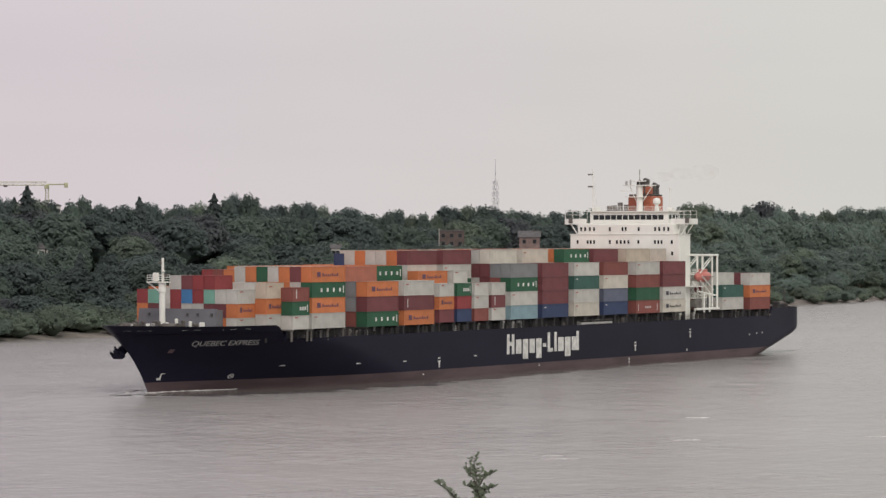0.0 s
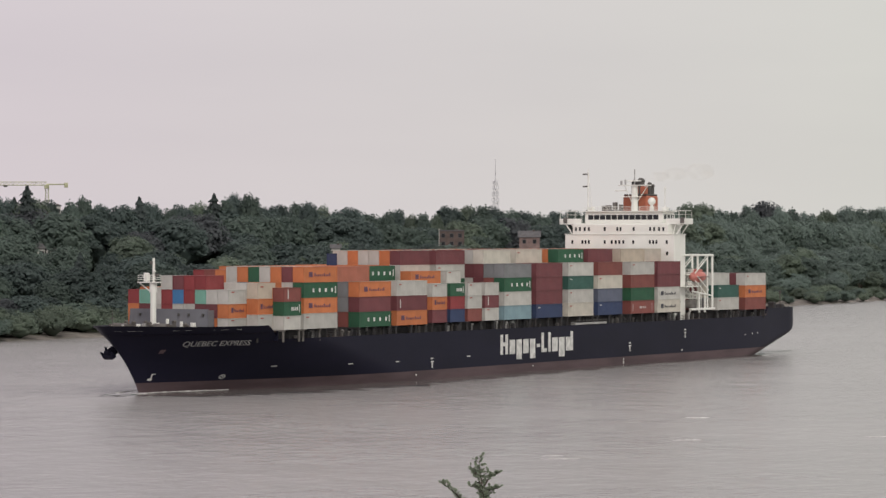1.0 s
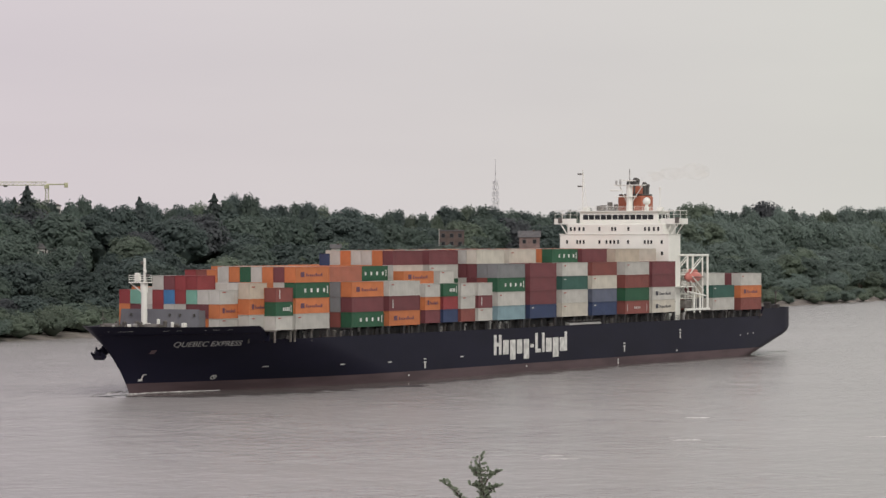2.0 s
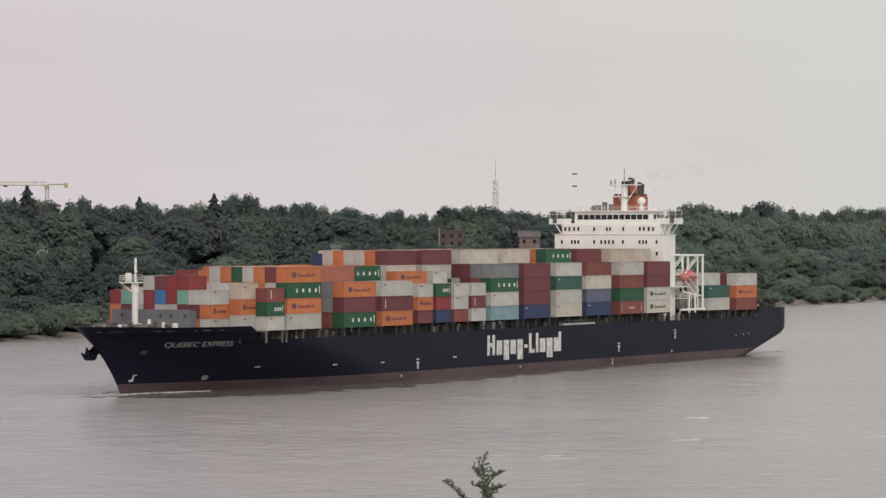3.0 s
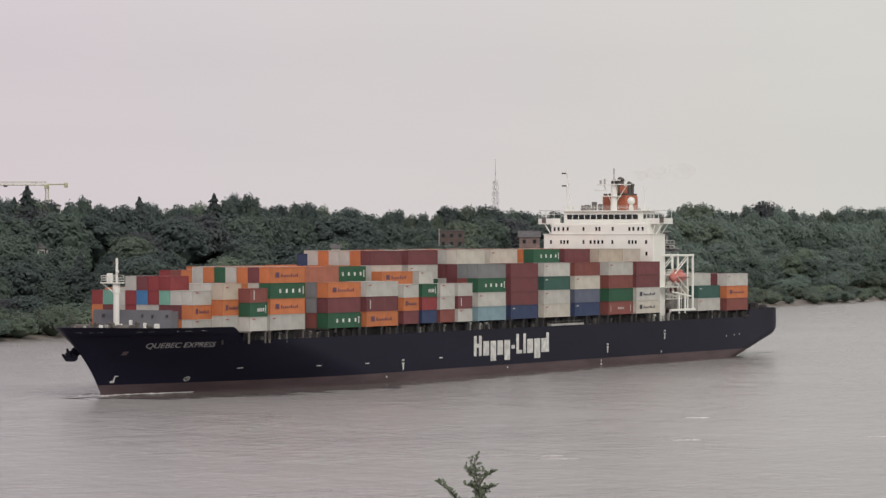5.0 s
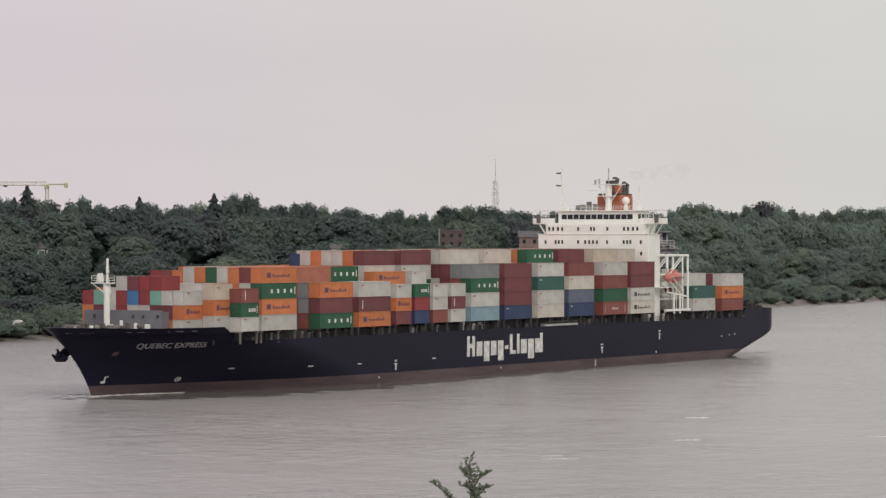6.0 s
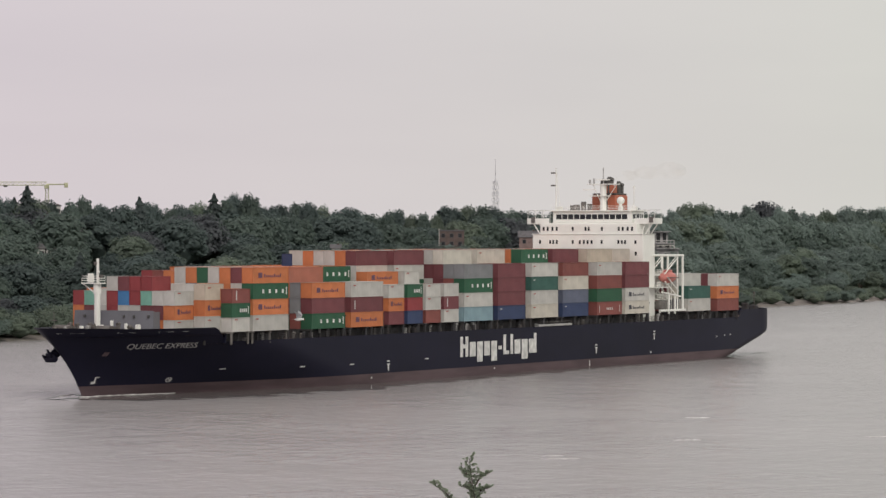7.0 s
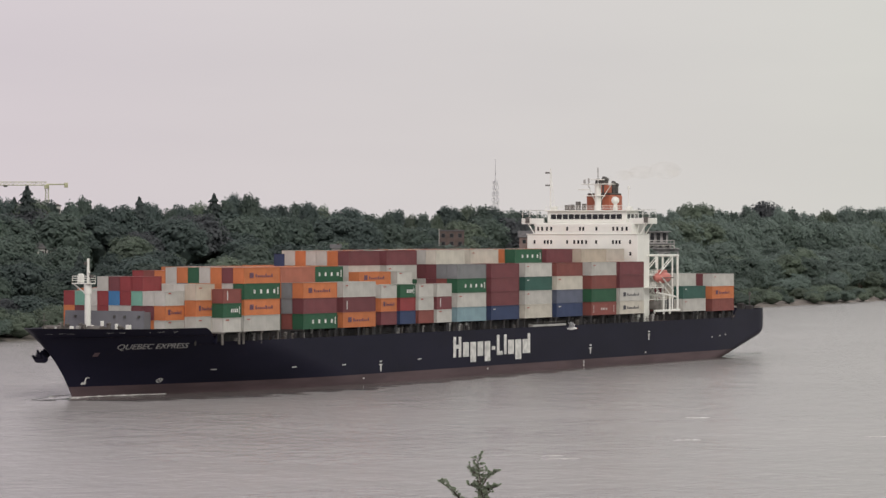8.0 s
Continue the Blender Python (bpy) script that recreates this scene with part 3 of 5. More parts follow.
def build_deckhouse():
    F, G, K = -3.0, -0.4, -1.4      # faces of the house, the wheelhouse and the bridge wings
    low = part("deckhouse", B(F, 3.2, -13.9, 14.5, 9.3, 29.25, 0.12), M_WHITE, SHIP, "white painted steel deckhouse")
    up = part("upper_deckhouse", B(F, 4.0, -12.3, 12.5, 29.25, 31.6, 0.08), M_WHITE, SHIP, "white painted steel deckhouse tier")
    part("deck_edge", B(F - 0.15, 3.4, -14.05, 14.65, 29.2, 29.36, 0.04), M_WHITE, SHIP)
    part("bridge_deck", B(K, 2.6, -16.1, 16.8, 31.6, 31.88, 0.05), M_WHITE, SHIP)
    wheel = part("wheelhouse", B(G, 6.0, -9.8, 10.6, 31.88, 34.55, 0.12), M_WHITE, SHIP, "white wheelhouse with a band of dark windows")
    part("wheelhouse_roof", B(G - 0.55, 6.4, -10.3, 11.0, 34.55, 34.8, 0.05), M_WHITE, SHIP)
    part("engine_casing", B(6.2, 13.5, -5.5, 5.5, 9.3, 33.6, 0.1), M_WHITE, SHIP)
    # bridge windows: a band of upright panes across the front and the port corner
    for k in range(12):
        window_part(wheel, G, -8.98 + 1.54 * k, 32.72, 33.85, 1.40)
    for k in range(3):
        s = 0.8 + 1.9 * k
        for side in (1, -1):
            y = -9.8 if side > 0 else 10.6
            part("pane", B(s - 0.75, s + 0.75, y - 0.02, y + 0.02, 32.82, 33.9), M_GLASS, wheel, "dark window glass")
    # two rows of cabin windows
    for x in (1030.5, 1037.5, 1046, 1053.5, 1081.5, 1104, 1109.5, 1132.5, 1161.5, 1168.5, 1177, 1184.5):
        window_part(up, F, (x - 1109) / 6.78, 30.05, 30.95, 0.52)
    for x in (1024, 1042, 1047.5, 1053.5, 1081.5, 1094, 1101, 1107.5, 1114.5, 1132, 1161, 1167, 1172.5, 1190.5):
        window_part(low, F, (x - 1109) / 6.78, 27.05, 27.9, 0.52)
    for z in (24.4, 21.6, 18.7):
        window_part(low, F, 12.1, z, z + 0.85, 0.55)
    # wing bulwarks, end frames and the raking struts below
    for side in (1, -1):
        y = 16.8 if side > 0 else -16.1
        part("wing_bulwark", B(K, K + 0.12, side * 11.0, y, 31.88, 32.95, 0.02), M_WHITE, SHIP)
        part("wing_end_plate", B(K, 2.6, y - side * 0.1, y, 31.88, 32.95, 0.02), M_WHITE, SHIP)
        part("wing_console", B(-1.6, -0.4, side * 15.2 - 0.5, side * 15.2 + 0.5, 31.9, 33.2, 0.05), M_FITTING, SHIP)
        bm = bmesh.new()
        y0 = side * 12.6
        for s in (K + 0.2, 2.2):
            for yy in (y0, (y0 + y) / 2, y - side * 0.15):
                bar(bm, (s, yy, 31.9), (s, yy, 34.75), 0.05, n=5)
            bar(bm, (s, y0, 34.75), (s, y - side * 0.15, 34.75), 0.06, n=5)
            bar(bm, (s, y0, 33.9), (s, y - side * 0.15, 33.9), 0.04, n=5)
        for yy in (y0, y - side * 0.15):
            bar(bm, (K + 0.2, yy, 34.75), (2.2, yy, 34.75), 0.06, n=5)
        part("wing_frame", bm, M_WHITE, SHIP, "open white pipe frame over the bridge wing")
        part("wing_awning", B(K + 0.2, 2.2, min(y0, y - side * 0.15), max(y0, y - side * 0.15), 34.78, 34.84), M_FITTING, SHIP)
        bm = bmesh.new()
        for s in (K + 0.4, 1.8):
            bar(bm, (s, side * 13.6, 29.3), (s, side * 15.2, 31.6), 0.16, n=6)
            bar(bm, (s, side * 12.7, 29.3), (s, side * 13.4, 31.6), 0.10, n=6)
        part("wing_strut", bm, M_WHITE, SHIP)
    railing(SHIP, [(G - 0.3, -10.2, 34.8), (G - 0.3, 10.9, 34.8)], 1.0)
    railing(SHIP, [(F - 0.1, -13.9, 29.3), (F - 0.1, -12.4, 29.3)], 1.0)
    # boxes and cowls on the wheelhouse roof
    for s, lat, w, h in ((1, -9.9, 1.6, 0.9), (0.5, -5.0, 1.2, 1.3), (1.5, -3.8, 0.9, 2.0), (2, -2.5, 0.7, 1.5), (0, 6.5, 0.8, 0.9), (1, 9.5, 1.4, 0.8), (2.5, -7.2, 0.8, 1.2)):
        part("roof_locker", B(s, s + 1, -lat - w / 2, -lat + w / 2, 34.8, 34.8 + h, 0.05), M_FITTING if h > 1 else M_WHITE, SHIP)
    # funnel
    fun = part("funnel", B(4.8, 11.0, -3.2, 3.2, 33.6, 38.4, 0.35), M_ORANGE_F, SHIP, "orange funnel with a sooty grey top")
    part("funnel_top", B(5.0, 10.8, -3.0, 3.0, 38.4, 38.75, 0.1), M_SOOT, fun)
    part("funnel_band", B(4.77, 11.03, -1.0, 0.6, 34.0, 38.4), M_FITTING, fun, "grey louvred band")
    for s, lat, r, top in ((6.5, -0.9, 0.75, 41.2), (6.2, 0.9, 0.85, 41.6), (8.6, 1.9, 0.55, 40.8), (9.4, 2.4, 0.4, 40.4), (8.8, -1.2, 0.4, 40.0)):
        bm = bars(((s, -lat, 38.4), (s, -lat, top), r), n=14)
        bar(bm, (s, -lat, top), (s + 0.4, -lat, top + 0.5), r, n=14)
        part("exhaust_pipe", bm, M_SOOT, fun, "sooty steel exhaust pipe")
    part("exhaust_casing", B(5.4, 7.4, -2.2, 0.8, 38.7, 40.6, 0.15), M_ORANGE_F, fun)
    # radar mast
    mast = part("radar_mast", bars(((2.2, -1.2, 34.8), (2.2, -1.2, 40.8), 0.75), n=10), M_WHITE, SHIP, "white radar mast with platforms")
    part("mast_platform", B(1.2, 3.4, -5.0, 2.6, 40.7, 40.9, 0.03), M_WHITE, mast)
    part("mast_platform", B(1.2, 3.2, -2.6, 2.2, 38.0, 38.18, 0.03), M_WHITE, mast)
    part("pole", bars(((2.2, -1.2, 40.9), (2.2, -1.2, 44.6), 0.13)), M_NAME, mast)
    part("radar_scanner", B(1.9, 2.3, -2.9, 0.6, 41.7, 41.95, 0.04), M_WHITE, mast)
    part("radar_scanner", B(0.9, 1.2, 0.2, 3.4, 39.4, 39.65, 0.04), M_WHITE, mast)
    part("signal_lamp", B(2.0, 2.4, 2.0, 2.5, 40.9, 41.9, 0.1), M_NAME, mast)
    part("signal_lamp", B(2.0, 2.4, 1.0, 1.4, 40.9, 42.2, 0.1), M_NAME, mast)
    part("mast_brace", bars(((2.2, 1.4, 40.7), (2.2, -0.6, 36.5), 0.1), ((2.2, -4.6, 40.7), (2.2, -1.6, 36.5), 0.1)), M_WHITE, mast)
    bm = bmesh.new()
    bmesh.ops.create_uvsphere(bm, u_segments=20, v_segments=12, radius=0.92, matrix=Matrix.Translation((2.5, -5.5, 37.0)))
    dome = part("satellite_dome", bm, M_WHITE, SHIP, "white satellite dome", smooth=True)
    part("dome_stand", bars(((2.5, -5.5, 34.8), (2.5, -5.5, 36.3), 0.4)), M_WHITE, dome)
    part("dome_stand", bars(((1.5, -9.4, 34.8), (1.5, -9.4, 39.6), 0.12)), M_WHITE, SHIP)
    part("whip_antenna", bars(((1.5, -9.4, 39.6), (1.5, -9.4, 40.3), 0.25)), M_WHITE, SHIP)
    sig = part("signal_mast", bars(((0.5, 10.2, 34.8), (0.5, 10.2, 44.6), 0.13)), M_WHITE, SHIP, "slender lattice signal mast")
    bm = bmesh.new()
    for k in range(7):
        z = 35 + k * 1.25
        bar(bm, (0.5, 10.2, z), (0.5, 9.2 + 0.12 * k, z + 0.6), 0.05, n=4)
    bar(bm, (0.5, 9.1, 34.8), (0.5, 10.0, 43.5), 0.06, n=4)
    part("ladder", bm, M_WHITE, sig)
    for z in (43.3, 40.4):
        part("signal_horn", B(0.2, 0.8, 10.3, 11.5, z, z + 0.35, 0.08), M_FITTING, sig)
    # decks and stairs that climb the after side
    for k, z in enumerate((14.2, 17.0, 19.8)):
        d = part("stair_landing", B(3.2, 11.0 - 0.6 * (k % 2), -14.6, -6.0, z, z + 0.2, 0.03), M_WHITE, SHIP, "white open stair landing")
        railing(d, [(3.3, -14.5, z + 0.2), (10.9, -14.5, z + 0.2), (10.9, -6.2, z + 0.2)], 1.05, 1.3, 0.045)
        if k:
            part("stair_flight", bars(((4.0, -12.8, z - 2.6), (8.2, -12.8, z + 0.1), 0.12), ((4.0, -12.0, z - 2.6), (8.2, -12.0, z + 0.1), 0.12)), M_WHITE, SHIP)
        part("landing_post", bars(((10.8, -14.4, z - 2.6), (10.8, -14.4, z), 0.1)), M_WHITE, SHIP)


def build_boat_station():
    g = part("boat_davit", B(1.6, 14.6, -16.3, -15.7, 11.55, 12.05, 0.04), M_WHITE, SHIP, "white lifeboat davit gantry")
    for lat in (16.0, 12.2):
        y = -lat
        for (s0, z0), (s1, z1), r in (((2.3, 21.5), (2.3, 24.4), 0.2), ((10.8, 12), (10.8, 24.4), 0.2), ((13.6, 12), (13.6, 24.4), 0.28), ((1.6, 24.4), (14.0, 24.4), 0.26),
                                      ((2.4, 16.0), (12.6, 14.9), 0.2), ((6.2, 11.0), (6.2, 15.6), 0.24), ((9.4, 11.0), (9.4, 15.4), 0.24), ((10.8, 23.8), (4.0, 20.2), 0.13),
                                      ((4.6, 21.2), (10.2, 24.2), 0.1), ((5.4, 19.4), (11.4, 16.2), 0.16), ((4.2, 18.4), (9.8, 15.4), 0.13)):
            part("davit_beam", bars(((s0, y, z0), (s1, y, z1), r), n=6), M_WHITE, g)
    for s in (2.3, 10.8, 13.6):
        part("davit_tie", bars(((s, -16.0, 24.4), (s, -12.2, 24.4), 0.2), n=6), M_WHITE, g)
    part("winch", B(3.0, 6.0, -15.4, -13.4, 12.0, 14.0, 0.2), M_FITTING, g)
    part("winch_platform", B(-0.5, 6.0, -16.0, -13.0, 17.0, 17.2, 0.03), M_WHITE, g)
    railing(g, [(-0.4, -15.9, 17.2), (2.4, -15.9, 17.2)], 1.0, 1.0, 0.05)
    # rounded enclosed lifeboat
    bm = bmesh.new()
    rings = []
    for k in range(13):
        u = k / 12
        w = math.sin(math.pi * (0.06 + 0.88 * u)) ** 0.55
        rings.append([bm.verts.new((4.4 + 7.2 * u, -14.8 + 1.5 * w * math.cos(a), 19.4 + (1.3 if math.sin(a) > 0 else 1.4) * w * math.sin(a))) for a in [2 * math.pi * j / 16 for j in range(16)]])
    for a, b in zip(rings, rings[1:]):
        for j in range(16):
            bm.faces.new((a[j], a[(j + 1) % 16], b[(j + 1) % 16], b[j]))
    bm.faces.new(rings[0])
    bm.faces.new(rings[-1])
    boat = tagged(thing("lifeboat", "faded orange-pink enclosed lifeboat slung in its davit", "lifeboat"))
    part("boat_hull", bm, M_BOAT, boat, smooth=True)
    part("boat_canopy", B(6.4, 9.6, -15.4, -14.2, 20.4, 21.1, 0.2), M_BOAT, boat)
    part("fender", bars(((4.9, -16.25, 19.3), (11.1, -16.25, 19.3), 0.09), n=6), M_FITTING, boat)
    aboard(boat, Matrix())


def smoke_material():
    m = bpy.data.materials.new("thin_brown_smoke")
    m.use_nodes = True
    n, l = m.node_tree.nodes, m.node_tree.links
    b = n["Principled BSDF"]
    b.inputs["Base Color"].default_value, b.inputs["Roughness"].default_value, b.inputs["Specular IOR Level"].default_value = (0.62, 0.50, 0.30, 1), 1.0, 0.0
    co, wisps, thin = n.new("ShaderNodeTexCoord"), n.new("ShaderNodeTexNoise"), n.new("ShaderNodeMapRange")
    wisps.inputs["Scale"].default_value, wisps.inputs["Detail"].default_value = 0.28, 3.0
    for k, v in (("From Min", 0.38), ("From Max", 0.75), ("To Min", 0.0), ("To Max", 0.07)):
        thin.inputs[k].default_value = v
    l.new(co.outputs["Object"], wisps.inputs["Vector"])
    l.new(wisps.outputs["Fac"], thin.inputs["Value"])
    l.new(thin.outputs["Result"], b.inputs["Alpha"])
    return m


def build_smoke():
    """A faint plume that trails aft from the exhaust pipes."""
    smoke = thing("exhaust_smoke", "faint brown smoke drifting from the ship's funnel", "smoke")
    m = smoke_material()
    for s, lat, z, a, h in ((8.5, 1.0, 42.2, 2.6, 0.8), (13.5, 2.0, 43.0, 4.2, 1.2), (20.5, 3.6, 43.8, 5.6, 1.6), (29.0, 5.6, 44.4, 6.5, 2.0)):
        bm = bmesh.new()
        bmesh.ops.create_uvsphere(bm, u_segments=24, v_segments=14, radius=1.0, matrix=Matrix.Translation((s, -lat, z)) @ Matrix.Diagonal((a, h * 1.4, h, 1)))
        part("puff", bm, m, smoke, smooth=True)
    aboard(smoke, Matrix())


build_deckhouse()
build_smoke()
build_boat_station()


# ---------------------------------------------------------------- ship: foredeck, deck edge, hull marks
def build_foredeck():
    mast = part("foremast", bars(((-196.5, 0, 10.9), (-196.5, 0, 18.4), 0.56), ((-196.5, 0, 18.3), (-196.5, 0, 20.2), 0.70), n=16), M_WHITE, SHIP, "stout white foremast with a railed platform")
    bm = bars(((-196.5, 0.2, 18.2), (-196.5, 3.0, 20.0), 0.14))
    part("platform_brace", bm, M_WHITE, mast)
    part("mast_platform", B(-197.4, -195.6, -1.2, 2.9, 20.05, 20.25, 0.03), M_WHITE, mast)
    railing(mast, [(-197.3, 2.8, 20.25), (-197.3, -1.1, 20.25), (-195.7, -1.1, 20.25), (-195.7, 2.8, 20.25), (-197.3, 2.8, 20.25)], 1.2, 1.0, 0.05)
    part("top_pole", bars(((-196.5, -0.1, 20.2), (-196.5, -0.1, 24.6), 0.24)), M_WHITE, mast)
    part("mast_lamp", B(-197.0, -196.6, 0.0, 0.5, 23.4, 24.0, 0.08), M_FITTING, mast)
    part("mast_lamp", B(-197.0, -196.6, -0.7, -0.2, 22.0, 22.4, 0.08), M_WHITE, mast)
    part("crow_box", B(-196.9, -196.1, 1.0, 1.9, 20.3, 21.9, 0.1), M_WHITE, mast)
    part("floodlight", B(-197.9, -197.3, -1.9, -1.3, 21.2, 21.7, 0.05), M_FITTING, mast)
    # breakwater: a low grey wall, raked, with buttresses
    bm = bmesh.new()
    for y0, y1 in ((-8.2, 0), (0, 9.1)):
        f = lambda y: -191.4 + 0.02 * abs(y)
        vs = [bm.verts.new(p) for p in ((f(y0), y0, 10.9), (f(y1), y1, 10.9), (f(y1) + 0.5, y1, 15.2), (f(y0) + 0.5, y0, 15.2), (f(y0) + 0.2, y0, 10.9), (f(y1) + 0.2, y1, 10.9), (f(y1) + 0.7, y1, 15.2), (f(y0) + 0.7, y0, 15.2))]
        for q in ((0, 1, 2, 3), (4, 7, 6, 5), (3, 2, 6, 7), (0, 3, 7, 4), (1, 5, 6, 2)):
            bm.faces.new([vs[k] for k in q])
    wall = part("breakwater", bm, M_GREY, SHIP, "grey steel breakwater")
    for y in (-7.4, -4.3, -2.1, 6.5):
        part("porthole", B(-191.2, -190.8, y, y + 0.35, 13.9, 14.4), M_SOOT, wall)
    part("breakwater_return", B(-191.0, -188.9, -8.3, -8.1, 10.9, 15.0), M_GREY, wall)
    # windlasses, bollards, vents on the forecastle
    r = random.Random(8)
    for k in range(16):
        s, lat = r.uniform(-206, -192.8), r.uniform(-5, 9)
        h = r.uniform(0.8, 2.0)
        if half_breadth(s, 11) < abs(lat) + 1.5:
            continue
        bm = bars(((s, -lat, 10.9), (s, -lat, 10.9 + h), r.uniform(0.18, 0.4)), n=10)
        bar(bm, (s - 0.3, -lat, 10.9 + h), (s + 0.3, -lat, 10.9 + h + 0.15), 0.35, n=8)
        part("deck_vent", bm, M_FITTING, SHIP)
    for lat in (-4.5, 4.5):
        bm = bars(((-200.5, -lat - 1.6, 12.0), (-200.5, -lat + 1.6, 12.0), 0.75), n=14)
        box(bm, -201.4, -199.6, -lat - 1.9, -lat - 1.5, 10.9, 12.6)
        box(bm, -201.4, -199.6, -lat + 1.5, -lat + 1.9, 10.9, 12.6)
        part("windlass", bm, M_FITTING, SHIP)
    for s, lat, w, h in ((-197.6, 1.6, 0.5, 1.9), (-196.0, 2.6, 0.5, 2.6), (-197.5, -1.6, 0.7, 1.7), (-203.0, 1.0, 0.6, 1.8), (-194.0, 6.8, 0.8, 1.9), (-195.0, 5.0, 0.5, 2.1), (-204.5, -1.4, 0.4, 1.7)):
        part("deck_locker", B(s, s + w, -lat - w / 2, -lat + w / 2, 10.9, 10.9 + h, 0.08), M_WHITE if h > 1.75 else M_NAME, SHIP)
    part("jackstaff", bars(((-209.5, 0, 11), (-209.5, 0, 15.2), 0.06), ((-209.5, -0.6, 13.8), (-209.5, 0.6, 13.8), 0.06)), M_FITTING, SHIP)
    # bulwark openings: the light through them is painted as pale bars on the plating
    for s, w in ((-211.2, 0.8), (-209.4, 2.2), (-201.9, 1.1), (-199.7, 1.3), (-194.0, 0.4), (-192.3, 1.5), (-188.9, 1.2)):
        z = 11.5
        y = -half_breadth(s, z)
        y2 = -half_breadth(s + w, z)
        bm = bmesh.new()
        vs = [bm.verts.new(p) for p in ((s, y - 0.05, z), (s + w, y2 - 0.05, z), (s + w, y2 - 0.07, z + 0.26), (s, y - 0.07, z + 0.26))]
        bm.faces.new(vs)
        part("fairlead", bm, M_NAME, HULL, "pale bar painted for light through a fairlead slot in the bulwark")


def anchor():
    bm = bmesh.new()
    bar(bm, (0, 0, 0.6), (0, 0, 2.4), 0.22)
    box(bm, -0.6, 0.6, -1.2, 1.2, -0.2, 0.8, 0.15)
    box(bm, -0.5, 0.5, -0.6, 0.6, 0.8, 1.7, 0.15)
    for y in (-1.1, 1.1):
        bar(bm, (0, y, 0.2), (-0.5, y * 1.05, 1.5), 0.45, 0.2)
    return bm


BULB, THRUSTER, HAWSE = (-199.7, 2.3), (-184.35, 2.62), (-200.8, 7.3)


def build_hull_marks():
    # the anchors sit on bolsters on the flare
    for side in (1,):
        s, z = -206.0, 7.9
        y = side * (half_breadth(s, z) + 0.35)
        bm = anchor()
        bmesh.ops.transform(bm, matrix=pose(s - 1.0, y + side * 0.5, z - 1.2, 0, -35, 0) @ Matrix.Scale(0.95, 4), verts=bm.verts)
        part("anchor", bm, M_HULL, HULL, "black stockless anchor")
        part("anchor_bolster", bars(((s + 1.2, side * (half_breadth(s + 1.2, z + 0.6) - 0.8), z + 0.8), (s - 0.5, y + side * 0.3, z - 0.2), 0.85), n=14), M_HULL, HULL)

    def mark(s, z, w, h, name="hull_mark", mat=None, label="white painted hull mark"):
        for side in (-1, 1):
            y0, y1 = half_breadth(s, z), half_breadth(s + w, z)
            y2, y3 = half_breadth(s + w, z + h), half_breadth(s, z + h)
            bm = bmesh.new()
            bm.faces.new([bm.verts.new(p) for p in ((s, side * (y0 + 0.04), z), (s + w, side * (y1 + 0.04), z), (s + w, side * (y2 + 0.04), z + h), (s, side * (y3 + 0.04), z + h))])
            part(name, bm, mat or M_LETTER, HULL, label)
    for s, z in ((-121.5, 2.3), (-31.2, 3.0), (-2.0, 5.3)):
        mark(s, z, 0.5, 1.15)
        mark(s - 0.35, z + 1.15, 1.2, 0.25)
        mark(s - 0.25, z + 1.75, 1.0, 0.3)
    mark(-34.4, 0.4, 0.5, 0.5)
    mark(-34.4, 1.1, 0.5, 0.5)
    mark(-3.8, 2.3, 0.6, 0.4)
    for s, z in ((-174.2, 4.2), (-152.8, 4.0), (-135.9, 3.9), (-106.8, 4.1)):
        mark(s, z, 1.5, 0.2)
    for s, z in ((-128, 1.0), (-78.0, 1.2), (32.0, 5.0), (36.5, 5.2), (40.0, 5.3)):
        mark(s, z, 0.5, 0.3)
    # bulbous-bow and thruster symbols
    mark(BULB[0], BULB[1], 0.25, 1.2)
    mark(BULB[0], BULB[1] + 1.1, 0.8, 0.14)
    mark(BULB[0] - 0.5, BULB[1], 0.9, 0.4)
    for side in (-1, 1):
        bm = bmesh.new()
        s, z = THRUSTER
        for k in range(20):
            for j, (r0, r1) in enumerate(((0.32, 0.44),)):
                a0, a1 = 2 * math.pi * k / 20, 2 * math.pi * (k + 1) / 20
                ps = [(s + r * math.cos(a) * 1.5, z + r * math.sin(a)) for r, a in ((r0, a0), (r1, a0), (r1, a1), (r0, a1))]
                bm.faces.new([bm.verts.new((p, side * (half_breadth(p, q) + 0.04), q)) for p, q in ps])
        for a in (0.78, 2.36):
            c, d = math.cos(a) * 0.44, math.sin(a) * 0.44
            ps = [(s - c * 1.5, z - d), (s - c * 1.5 + 0.2, z - d), (s + c * 1.5 + 0.2, z + d), (s + c * 1.5, z + d)]
            bm.faces.new([bm.verts.new((p, side * (half_breadth(p, q) + 0.045), q)) for p, q in ps])
        part("thruster_mark", bm, M_LETTER, HULL, "white thruster symbol")
    mark(HAWSE[0], HAWSE[1], 1.0, 0.7, "hawse_rust", M_BOOT, "rust-stained hawse opening")


